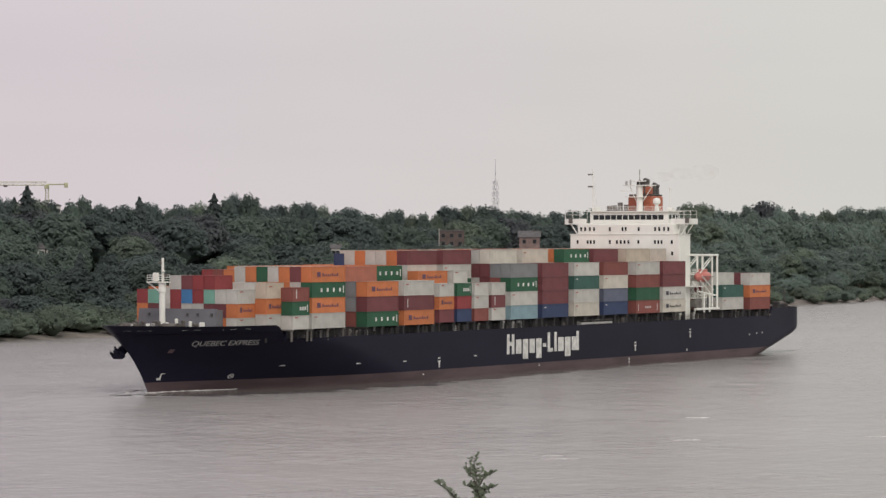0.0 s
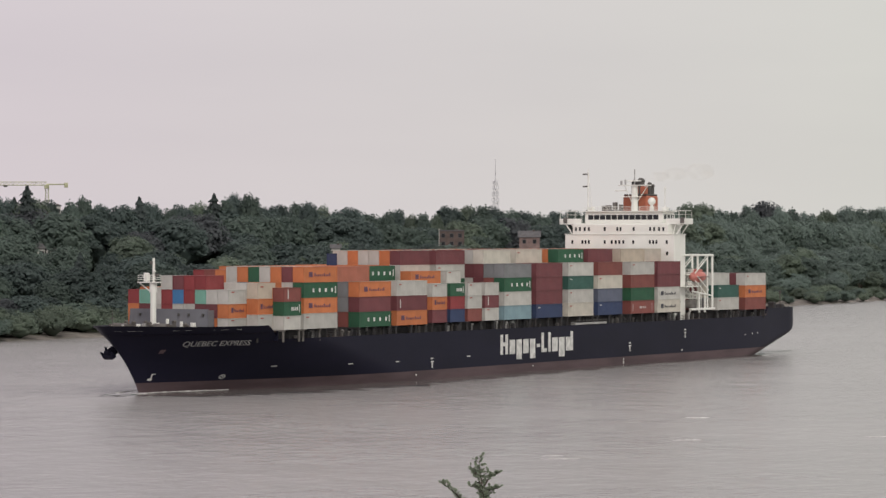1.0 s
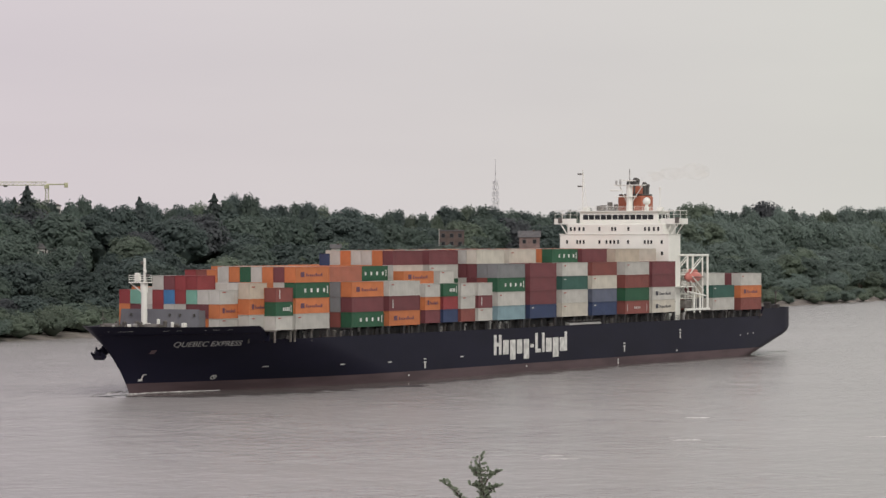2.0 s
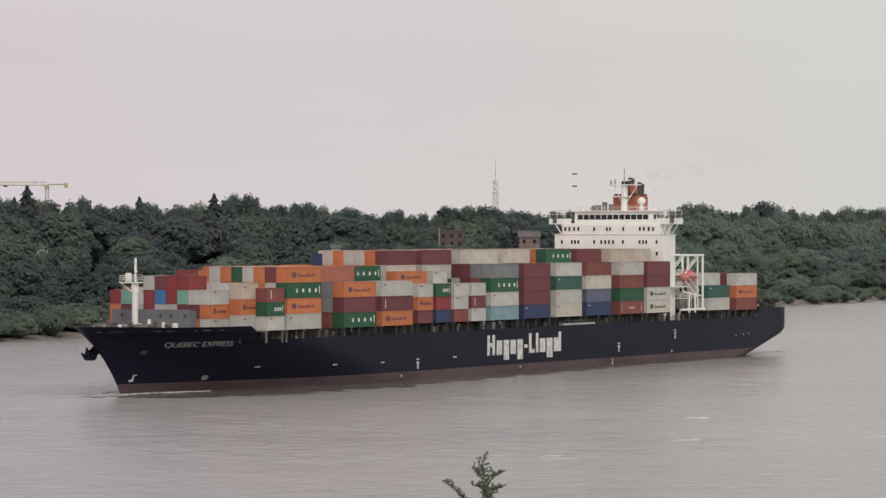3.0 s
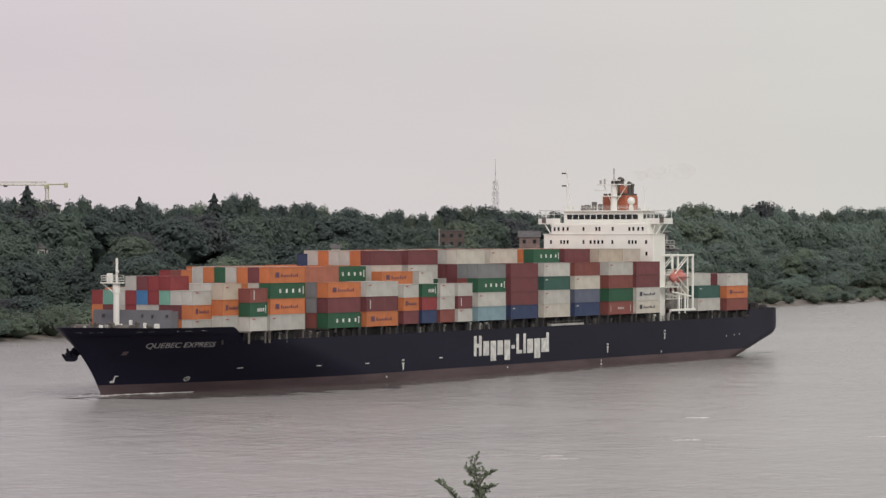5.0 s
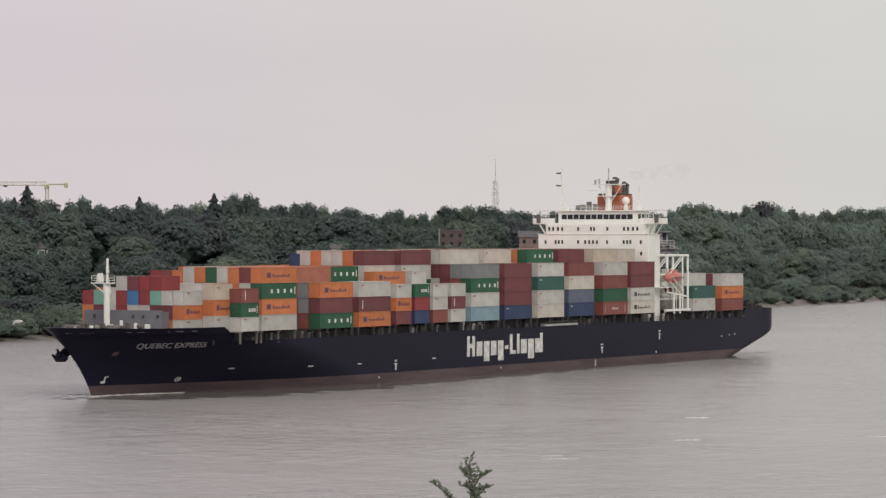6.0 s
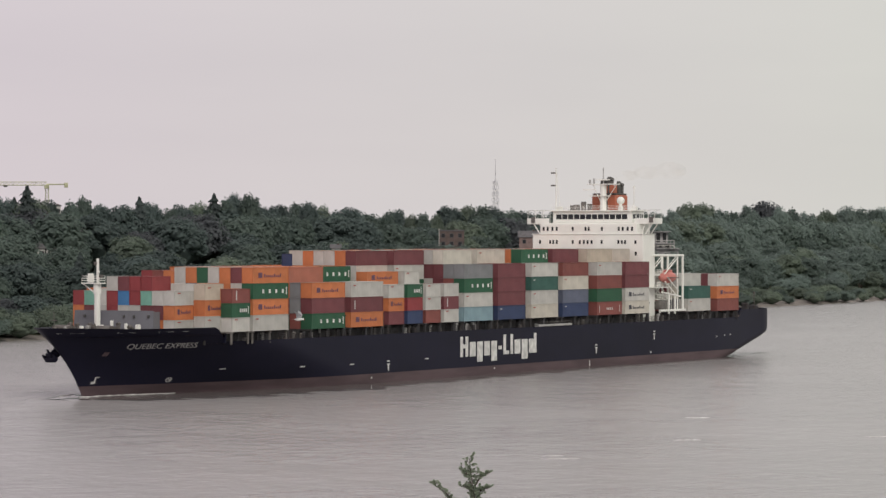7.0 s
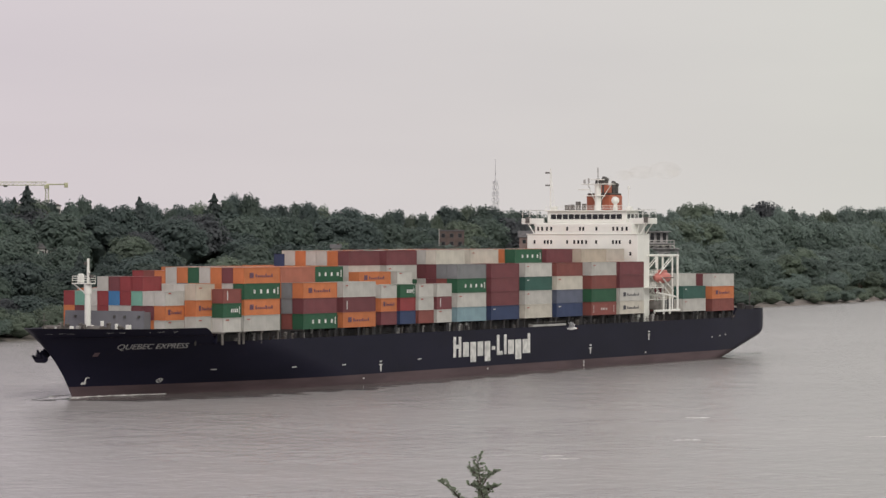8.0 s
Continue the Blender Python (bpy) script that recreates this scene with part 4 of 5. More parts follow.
def build_deck_edge():
    r = random.Random(21)
    # hatch coamings and covers under every bay, pedestals outboard
    for bay in BAYS:
        L = {20: 6.058, 40: 12.192}[bay["L"]]
        half = bay["n"] * 1.24 - 2.7
        base = bay["z"]
        deck = 10.9 if bay["n"] == 9 else DECK_Z - 0.2
        if base - deck > 0.4:
            part("hatch_coaming", B(bay["s"] - 0.6, bay["s"] + L + 0.6, -half, half, deck, base - 0.35, 0.05), M_COAMING, SHIP, "dark hatch coaming")
        part("hatch_cover", B(bay["s"] - 0.2, bay["s"] + L + 0.2, -half - 0.2, half + 0.2, base - 0.35, base - 0.002, 0.04), M_COAMING, SHIP)
        for side in (1, -1):
            y0, y1 = side * (half + 0.1), side * (bay["n"] * 1.24)
            for s in ((bay["s"] + 0.2, bay["s"] + L - 0.3) if L < 8 else (bay["s"] + 0.2, bay["s"] + L / 2, bay["s"] + L - 0.3)):
                bm = bars(((s, y1 - side * 0.35, deck - 0.4), (s, y1 - side * 0.35, base - 0.3), 0.24), n=8)
                box(bm, s - 0.3, s + 0.3, min(y0, y1), max(y0, y1), base - 0.3, base - 0.002)
                part("pedestal", bm, M_FITTING if -180 < s < -150 else M_COAMING, SHIP, "steel container pedestal")
        # lashing bridge between bays
        if L > 8 and bay["s"] < 10:
            bm = bmesh.new()
            for k in range(14):
                y = -15.6 + 2.4 * k
                box(bm, bay["s"] + L + 0.55, bay["s"] + L + 0.8, y - 0.1, y + 0.1, DECK_Z, base + 2.4)
            box(bm, bay["s"] + L + 0.3, bay["s"] + L + 1.1, -15.7, 15.7, base + 2.2, base + 2.4)
            part("lashing_bridge", bm, M_COAMING, SHIP)
    for side in (-1, 1):
        y = side * 15.95
        railing(SHIP, [(-175, y, DECK_Z - 0.1), (-60, y, DECK_Z - 0.1), (46, y, DECK_Z - 0.1)], 1.1, 2.2, 0.035, M_COAMING)
    # passage clutter along the port and starboard side decks
    for k in range(120):
        s = r.uniform(-172, 44)
        side = 1 if k % 4 == 0 else -1
        h = r.uniform(0.5, 1.5)
        w = r.uniform(0.2, 0.9)
        y = side * r.uniform(14.0, 15.6)
        if r.random() < 0.5:
            bm = bars(((s, y, DECK_Z - 0.2), (s, y, DECK_Z + h), 0.12 + w * 0.2), n=8)
            bar(bm, (s, y, DECK_Z + h), (s + 0.3, y, DECK_Z + h + 0.2), 0.18 + w * 0.2, n=8)
        else:
            bm = B(s, s + w, y - 0.3, y + 0.3, DECK_Z - 0.2, DECK_Z + h, 0.05)
        part("deck_fitting", bm, r.choice([M_FITTING, M_COAMING, M_FITTING, M_NAME, M_COAMING]), SHIP)
    # stowed gangway
    g = part("gangway", B(-58.0, -43.0, -16.35, -15.75, DECK_Z + 0.0, DECK_Z + 0.45, 0.05), M_NAME, SHIP, "pale aluminium gangway stowed along the side")
    railing(g, [(-57.8, -16.3, DECK_Z + 0.45), (-43.2, -16.3, DECK_Z + 0.45)], 0.5, 1.5, 0.04, M_FITTING, 1)
    # poop: winches, posts, stern mast
    for s, lat, w, h in ((48, 12, 2.5, 2.2), (52, 8, 3, 1.6), (56, 12.5, 1.2, 2.4), (59, 6, 2, 1.5), (62, 12, 1.5, 1.8), (54, -6, 3, 1.8), (50, 2, 4, 1.4)):
        part("mooring_winch", B(s, s + w, -lat - 0.9, -lat + 0.9, DECK_Z - 0.2, DECK_Z + 0.8 + h, 0.25), M_COAMING, SHIP)
    part("ensign_staff", bars(((65.5, 0, DECK_Z - 0.2), (66.3, 0, 16.5), 0.08)), M_FITTING, SHIP)
    part("stern_light_post", bars(((64.0, -11.5, DECK_Z - 0.2), (64.0, -11.5, 15.0), 0.12), ((64.0, -11.5, 14.6), (64.0, -11.5, 15.3), 0.3)), M_FITTING, SHIP)


build_foredeck()
build_hull_marks()
build_deck_edge()


# ---------------------------------------------------------------- foam that travels with the hull
def foam_patch(length, width, seed, height=0.25):
    r = random.Random(seed)
    bm = bmesh.new()
    n = 16
    rows = []
    for k in range(n + 1):
        u = k / n
        w = width * (0.25 + math.sin(math.pi * u) ** 0.6) * r.uniform(0.5, 1.2)
        off = r.uniform(-0.3, 0.3) * width
        rows.append([bm.verts.new((length * u, off + w * (j / 4 - 0.5), height * math.sin(math.pi * j / 4) * r.uniform(0.3, 1.0) - 0.02)) for j in range(5)])
    for a, b in zip(rows, rows[1:]):
        for j in range(4):
            bm.faces.new((a[j], b[j], b[j + 1], a[j + 1]))
    return bm


def build_foam():
    for k, (s, lat, L, w, turn) in enumerate(((-203.5, 1.2, 6, 0.9, -16), (-200.5, 1.6, 10, 0.5, -13), (-193.5, 4.2, 12, 0.35, -13),
                                              (-204.0, -3.0, 8, 1.0, 18))):
        f = tagged(new("bow_foam", finish("bow_foam", foam_patch(L, w * 1.1, k, 0.22), M_FOAM, smooth=True)), "white foam curling off the ship's bow", "foam", group="foam along the hull")
        aboard(f, pose(s, -lat, 0.1, 0, 0, turn))


build_foam()


# ---------------------------------------------------------------- low swells that the hull pushes along, coloured dark for its reflection
def swell(length, width, height, seed):
    r = random.Random(seed)
    bm = bmesh.new()
    rows = []
    n = 40
    for k in range(n + 1):
        u = k / n
        fade = min(1, u * 7) * (1 - u) ** 0.7
        off = 0.25 * width * math.sin(u * 9 + seed) * u
        lift = height * fade * r.uniform(0.75, 1.15)
        rows.append([bm.verts.new((length * u, off + width * (0.5 + 0.9 * u) * (j / 8 - 0.5), lift * (0.5 + 0.5 * math.cos(math.pi * (j / 4 - 1))) - 0.03)) for j in range(9)])
    for a, b in zip(rows, rows[1:]):
        for j in range(8):
            bm.faces.new((a[j], b[j], b[j + 1], a[j + 1]))
    return bm


def build_swells():
    for k, (s, lat, L, w, h, turn) in enumerate(((-206.0, 1.6, 42, 4.5, 0.75, -17), (-201.0, 3.4, 60, 4.0, 0.45, -13), (-188.0, 10.5, 50, 5.0, 0.35, -10), (-206.0, -1.6, 42, 4.5, 0.75, 17), (-150.0, 18.0, 60, 3.5, 0.28, -2),
                                                 (-90.0, 18.0, 70, 3.0, 0.22, -1), (-10.0, 17.6, 60, 3.0, 0.25, -2), (52.0, 8.0, 30, 7.0, 0.35, -6))):
        o = tagged(new("bow_swell", finish("bow_swell", swell(L, w, h * 0.3, k), M_HULL_REFLECTION, smooth=True)), "low grey-brown swell running beside the moving hull, darkened for its reflection", "wave", group="swells along the hull")
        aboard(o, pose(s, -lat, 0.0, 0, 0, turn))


build_swells()


# ---------------------------------------------------------------- added strip of smooth water along the hull, darkened for its reflection
def build_reflection_strip():
    r = random.Random(77)
    for side in (-1, 1):
        bm = bmesh.new()
        rows = []
        for k in range(141):
            s = -212 + 2.0 * k
            inner = max(0.0, half_breadth(s, 0.0) - 0.6)
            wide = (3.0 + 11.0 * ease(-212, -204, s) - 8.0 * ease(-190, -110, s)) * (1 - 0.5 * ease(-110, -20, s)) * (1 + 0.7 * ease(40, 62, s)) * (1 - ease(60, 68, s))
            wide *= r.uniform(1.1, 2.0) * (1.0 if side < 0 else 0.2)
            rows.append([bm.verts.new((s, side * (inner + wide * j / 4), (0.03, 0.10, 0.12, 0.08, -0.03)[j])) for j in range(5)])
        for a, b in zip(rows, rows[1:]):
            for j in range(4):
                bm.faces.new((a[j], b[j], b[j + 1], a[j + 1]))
        o = tagged(new("hull_wash", finish("hull_wash", bm, M_HULL_REFLECTION, smooth=True)), "smooth water strip beside the hull, darkened for its reflection", "wave", group="swells along the hull")
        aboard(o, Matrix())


build_reflection_strip()
# ---------------------------------------------------------------- woods on the far bank
LENS = 5859.4      # picture widths of a metre at one metre, for sizing by angle
HORIZON = 425.5


ICO = None


def ico_shape():
    bm = bmesh.new()
    bmesh.ops.create_icosphere(bm, subdivisions=1, radius=1.0)
    bm.verts.ensure_lookup_table()
    v = np.array([tuple(p.co) for p in bm.verts])
    f = np.array([[p.index for p in q.verts] for q in bm.faces])
    bm.free()
    return v, f


def leaf_quads(centres, normals, sizes, seed):
    """Many small leaf sprays, each a bent diamond."""
    r = np.random.RandomState(seed)
    n = len(centres)
    nrm = normals / (np.linalg.norm(normals, axis=1, keepdims=True) + 1e-9) + 0.27 * r.normal(size=(n, 3))
    nrm /= np.linalg.norm(nrm, axis=1, keepdims=True)
    t = np.cross(nrm, r.normal(size=(n, 3)))
    t /= np.linalg.norm(t, axis=1, keepdims=True) + 1e-9
    b = np.cross(nrm, t)
    s = sizes[:, None]
    return np.stack([centres - t * s, centres - b * s * 0.65 + nrm * s * 0.12, centres + t * s, centres + b * s * 0.65 + nrm * s * 0.12], 1)


def crown_shape(kind, seed, n, height, spread, leaf):
    """Leaf sprays (n, 4, 3) and rough inner masses (verts, tris) of a crown whose foot is at the origin."""
    r = np.random.RandomState(seed)
    iv, itri = ICO
    if kind == "conifer":
        u = r.rand(n) ** 0.85
        a = r.rand(n) * 2 * math.pi
        whorl = np.floor(u * 11)
        tier = (u * 11) % 1
        lean = 0.75 + 0.5 * np.abs(np.sin(a * 1.5 + whorl * 2.1))
        rad = spread * (1 - u) ** 0.85 * (1.15 - 0.9 * tier) * lean * (0.25 + 0.8 * r.rand(n)) + 0.08
        c = np.stack([rad * np.cos(a), rad * np.sin(a), height * (0.08 + 0.92 * u) - rad * 0.15], 1)
        d = np.stack([np.cos(a), np.sin(a), 0.5 + 0 * a], 1)
        core = iv * np.array([spread * 0.16, spread * 0.16, height * 0.38]) + np.array([0, 0, height * 0.42])
        return leaf_quads(c, d, r.uniform(*leaf, n), seed), core, itri
    lobes = 19 if kind == "broad" else 10
    mid = height * (0.52 if kind == "broad" else 0.42)
    cs, ds, vs, fs = [], [], [], []
    for k in range(lobes):
        # lobes spiral over a dome that is fuller at its shoulders
        rise = -0.45 + 1.42 * (k + 0.5) / lobes
        a = 2.4 * k + 0.5 * r.rand()
        flat = math.sqrt(max(0.0, 1 - min(rise, 0.98) ** 2))
        rad = spread * r.uniform(0.30, 0.46)
        out = r.uniform(0.86, 1.05)
        cen = np.array([(spread - rad * 0.8) * flat * out * math.cos(a), (spread - rad * 0.8) * flat * out * math.sin(a), mid + (height - mid - rad * 0.7) * rise * out])
        m = n // lobes
        v = r.normal(size=(m, 3))
        v /= np.linalg.norm(v, axis=1, keepdims=True)
        v[:, 2] = np.where(v[:, 2] < -0.2, -v[:, 2], v[:, 2])
        tall = np.array([1.1, 1.1, 0.78])
        cs.append(v * rad * (0.55 + 0.62 * r.rand(m) ** 0.8)[:, None] * tall + cen)
        ds.append(v + np.array([0, 0, 0.55]) + 0.9 * (cen - np.array([0, 0, mid])) / spread)
        fs.append(itri + k * len(iv))
        vs.append(iv * rad * (0.50 + 0.30 * r.rand(len(iv)))[:, None] * tall + cen)
    # the dim inside of the crown
    fs.append(itri + lobes * len(iv))
    vs.append(iv * np.array([spread * 0.66, spread * 0.66, (height - mid) * 0.72]) * (0.85 + 0.3 * r.rand(len(iv)))[:, None] + np.array([0, 0, mid]))
    c, d, core = np.concatenate(cs), np.concatenate(ds), np.concatenate(vs)
    k = height / c[:, 2].max()
    c[:, 2] *= k
    core[:, 2] *= k
    return leaf_quads(c, d, r.uniform(*leaf, len(c)), seed), core, np.concatenate(fs)


def shape_mesh(name, quads, core, tris, mats, slots=None):
    nq = len(quads) * 4
    me = bpy.data.meshes.new(name)
    me.from_pydata(np.concatenate([quads.reshape(-1, 3), core]).tolist(), [], np.arange(nq).reshape(-1, 4).tolist() + (tris + nq).tolist())
    for m in mats:
        me.materials.append(m)
    if slots is not None:
        me.polygons.foreach_set("material_index", slots)
    me.polygons.foreach_set("use_smooth", [False] * len(quads) + [True] * len(tris))
    return me


def trunk_mesh(seed, height, r0):
    r = random.Random(seed)
    bm = bmesh.new()
    bar(bm, (0, 0, -1.0), (r.uniform(-0.3, 0.3), r.uniform(-0.3, 0.3), height * 0.55), r0, r0 * 0.55, 8)
    for k in range(6):
        a = k * 1.05 + r.random()
        z = height * r.uniform(0.28, 0.5)
        e = height * 0.26
        bar(bm, (0, 0, z), (e * math.cos(a), e * math.sin(a), z + e * r.uniform(0.6, 1.2)), r0 * 0.4, r0 * 0.12, 5)
    return finish("trunk", bm, M_BARK)


ICO = ico_shape()
TREE_KINDS = []      # (height, crown mesh, trunk mesh, kind, words, shape, tone)
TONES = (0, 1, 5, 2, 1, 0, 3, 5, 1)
WORDS = {5: "haze-paled green leafy", 0: "green leafy", 1: "dark green leafy", 2: "yellow-green leafy", 3: "copper-dark leafy"}
for k in range(9):
    H, S = 14.0, (6.6, 5.8, 7.0, 6.2, 6.8, 5.6, 6.8, 7.2, 6.2)[k]
    shape = crown_shape("broad", 100 + k, 3300, H, S, (0.26, 0.60))
    TREE_KINDS.append((H, shape_mesh("crown", *shape, [LEAF[TONES[k]]]), trunk_mesh(k, H, 0.42), "broad", WORDS[TONES[k]], shape, TONES[k]))
for k in range(2):
    shape = crown_shape("conifer", 200 + k, 2400, 16.0, 6.4, (0.22, 0.5))
    TREE_KINDS.append((16.0, shape_mesh("crown", *shape, [LEAF[4]]), trunk_mesh(40 + k, 16, 0.35), "conifer", "dark green conifer", shape, 4))
for k in range(3):
    shape = crown_shape("bush", 300 + k, 1500, 5.5, 4.4, (0.16, 0.36))
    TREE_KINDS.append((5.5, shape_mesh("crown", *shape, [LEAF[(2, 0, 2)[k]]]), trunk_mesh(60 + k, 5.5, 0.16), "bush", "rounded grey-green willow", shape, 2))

PROTO = []
for H, crown, trunk, kind, words, shape, tone in TREE_KINDS:
    name = "shore_bush" if kind == "bush" else "conifer_tree" if kind == "conifer" else "tree"
    PROTO.append((H, name, crown, trunk, words))


def plant(index, x, y, z, height, turn, wide=1.0):
    H, name, crown, trunk, words = PROTO[index]
    place = "on the wooded far bank" if name != "shore_bush" else "at the edge of the far foreshore"
    ob = thing(name, "%s %s %s" % (words, "bush" if name == "shore_bush" else "tree", place), "bush" if name == "shore_bush" else "tree", group="bushes along the shore" if name == "shore_bush" else "trees on the far bank")
    k = height / H
    ob.matrix_basis = Matrix.LocRotScale((x, y, z), Euler((0, 0, turn)), (k * wide, k * wide, k))
    part("trunk", trunk, None, ob)
    part("crown", crown, None, ob)


# single trees on the crest, west and east: sideways angle, top over the eye's level and half width (parts of a thousand)
CREST_WEST = [(-138.9, 12.0, 4.3), (-132.4, 12.9, 3.8), (-128.7, 11.5, 2.4), (-122.5, 12.7, 3.8), (-118.8, 12.4, 2.7), (-112.0, 12.2, 2.7), (-108.6, 13.4, 3.1), (-103.4, 11.2, 3.1), (-97.6, 10.7, 4.4), (-93.7, 9.8, 2.4), (-88.1, 11.4, 3.1), (-82.6, 10.0, 3.1), (-78.9, 11.0, 3.4), (-74.1, 11.7, 3.8), (-70.3, 10.7, 2.4), (-65.5, 12.9, 2.7), (-63.3, 14.3, 2.7), (-58.7, 14.3, 3.4), (-52.9, 10.3, 3.4), (-48.5, 10.8, 3.1), (-43.4, 11.5, 3.8), (-40.3, 11.7, 2.7), (-36.5, 10.8, 2.4), (-31.7, 9.5, 3.1), (-27.6, 10.0, 3.4), (-22.0, 8.3, 3.8), (-16.9, 9.1, 2.4), (-14.0, 9.6, 2.7), (-9.7, 8.1, 2.0), (-6.3, 8.4, 2.7), (-2.0, 8.1, 2.0)]
CREST_EAST = [(2.0, 10.3, 3.8), (7.0, 10.8, 3.4), (11.6, 10.8, 3.4), (15.7, 10.5, 2.7), (20.1, 9.6, 3.4), (24.9, 9.1, 3.4), (29.7, 8.4, 3.4), (34.3, 8.8, 3.1), (39.4, 9.1, 3.8), (45.4, 9.5, 3.8), (52.2, 9.8, 3.8), (59.1, 9.5, 3.8), (65.0, 8.8, 3.1), (69.6, 9.6, 2.7), (73.6, 11.5, 3.8), (78.3, 11.4, 3.8), (83.8, 9.6, 3.1), (88.1, 8.8, 2.7), (92.3, 10.8, 3.1), (97.1, 11.9, 4.8), (102.1, 10.3, 2.7), (105.1, 10.0, 2.4), (109.9, 8.8, 3.1), (113.2, 7.9, 2.4), (115.9, 9.5, 2.7), (121.5, 10.5, 3.4), (125.3, 10.0, 3.1), (129.9, 9.8, 3.1), (133.6, 10.2, 3.1), (139.3, 9.8, 4.3)]
CREST = CREST_WEST + CREST_EAST
# pointed conifers: sideways angle, top, metres inland
CONIFERS = [(-125.6, 16.4, 100), (-129.5, 12.9, 105), (-91.7, 13.0, 100), (-69.1, 14.0, 100), (-109.6, -3.6, 45)]
# gaps in the woods for what stands among the trees: sideways angle, half width, farthest distance kept low, how low
GAPS = [(-122, 4.0, 1068, 445), (-111.5, 1.4, 1085, 430), (2.5, 4.6, 1240, 438), (-32.5, 1.0, 1180, 438), (26.1, 3.0, 1290, 413)]


def sky_top(ang):
    for (a, u, _), (b, v, _) in zip(CREST, CREST[1:]):
        if a <= ang <= b:
            return u + (v - u) * (ang - a) / (b - a)
    return 9.5


def inland(ang, metres):
    """The point in that direction which lies that far behind the shoreline."""
    for dist in range(900, 1900, 4):
        if shore_distance(ang * dist / 1000, dist) > metres:
            break
    return ang * dist / 1000, dist


TERRACE_X, TERRACE_Y = inland(66.4, 58)
GAPS.append((66.4, 2.6, TERRACE_Y, 450))


def build_woods():
    r = random.Random(12)
    spots = []
    y = 880.0
    while y < 1900:
        x = -0.165 * y
        while x < 0.165 * y:
            px, py = x + r.uniform(-5.0, 5.0), y + r.uniform(-5.0, 5.0)
            d = shore_distance(px, py)
            if (12 if px < -40 else 24) < d < 185:
                spots.append((d, px, py))
            x += 13.5
        y += 13.5
    spots.sort()
    kept, rest = [], []
    for d, x, y in spots:
        ang = 1000 * x / y
        g = ground_height(x, y)
        limit = EYE[2] + sky_top(ang) * y / 1000 - g
        h = r.uniform(9, 19) if d > 30 else r.uniform(7, 12)
        if d > 85:
            h = max(h, limit - r.uniform(2.5, 6.5))
        h = min(h, limit - r.uniform(1.8, 3.5), 23)
        skip = False
        for a, w, far, line in GAPS:
            if abs(ang - a) < w + 3.0 and y < far:
                room = 27.87 - g + (425.5 - line) * y / LENS
                if far - 140 < y:
                    h = min(h, max(3.0, room - 0.5))
        if h < 3.5 or skip:
            continue
        # paler greens to the east stand in for thicker haze there
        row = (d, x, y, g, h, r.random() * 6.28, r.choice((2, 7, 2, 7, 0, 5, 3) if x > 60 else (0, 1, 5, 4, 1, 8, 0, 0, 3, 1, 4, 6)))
        # the trees nearest the water and those on the crest are singled out
        (kept if d < 62 else rest).append(row)
    r.shuffle(kept)
    single, more = kept[:230], kept[230:]
    for d, x, y, g, h, turn, k in single:
        plant(k, x, y, g - 0.3, h, turn, r.uniform(0.9, 1.2) * max(1.0, 11 / h))
    # the remaining woods, one mass of small leaf sprays over soft inner masses
    heap = {}
    for d, x, y, g, h, turn, k in rest + more:
        quads, core, tris = TREE_KINDS[k][5]
        q = quads[::2] if d > 110 else quads
        s = h / 14.0
        wide = s * max(1.0, 11 / h)
        c, sn = math.cos(turn), math.sin(turn)
        place = lambda p: np.stack([(p[..., 0] * c - p[..., 1] * sn) * wide + x, (p[..., 0] * sn + p[..., 1] * c) * wide + y, p[..., 2] * s + g - 0.3], -1)
        heap.setdefault(TREE_KINDS[k][6], []).append((place(q), place(core), tris))
    qs, cores, tris, slot_q, slot_t, at = [], [], [], [], [], 0
    for m, items in sorted(heap.items()):
        for q, c, t in items:
            qs.append(q)
            cores.append(c)
            tris.append(t + at)
            at += len(c)
            slot_q += [m] * len(q)
            slot_t += [m] * len(t)
    me = shape_mesh("far_woods", np.concatenate(qs), np.concatenate(cores), np.concatenate(tris), LEAF_MASS, slot_q + slot_t)
    tagged(new("far_woods", me), "dense mixed green woods covering the far hillside", "woods", kind="stuff")
    print("woods: singles", len(single), "rest", len(rest) + len(more), "faces", len(me.polygons))
    # pointed conifers that break the skyline
    for ang, top, deep in CONIFERS:
        x, dist = inland(ang, deep)
        g = ground_height(x, dist)
        plant(9 + (dist // 4) % 2, x, dist, g - 0.3, EYE[2] + top * dist / 1000 - g, ang)
    # broad crowns of the crest, each with its own top and breadth
    for ang, top, half in CREST:
        x, dist = inland(ang, r.uniform(96, 112))
        g = ground_height(x, dist)
        # eastern crest trees take the haze-paled tones too
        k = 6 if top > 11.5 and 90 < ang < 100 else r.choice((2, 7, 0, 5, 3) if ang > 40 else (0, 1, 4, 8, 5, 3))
        h = EYE[2] + top * dist / 1000 - g
        spread = (6.6, 5.8, 7.0, 6.2, 6.8, 5.6, 6.8, 7.2, 6.2)[k]
        plant(k, x, dist, g - 0.3, h + 0.3, r.random() * 6.28, half * 1.25 * dist / 1000 / spread * 14 / h)
    # rounded bushes on the foreshore
    for k in range(330):
        u = r.random()
        y = 900 + 760 * u ** 1.4
        x = -0.15 * y + r.random() * 0.3 * y
        d0 = shore_distance(x, y)
        # slide sideways onto the strip behind the beach
        x -= ((r.uniform(2, 10) if x < -60 else r.uniform(11, 24)) - d0) * 1.12
        d = shore_distance(x, y)
        if not 1.5 < d < 27 or abs(1000 * x / y) > 150:
            continue
        h = r.uniform(4.5, 8.5) if x < -60 else r.uniform(2.5, 6.0)
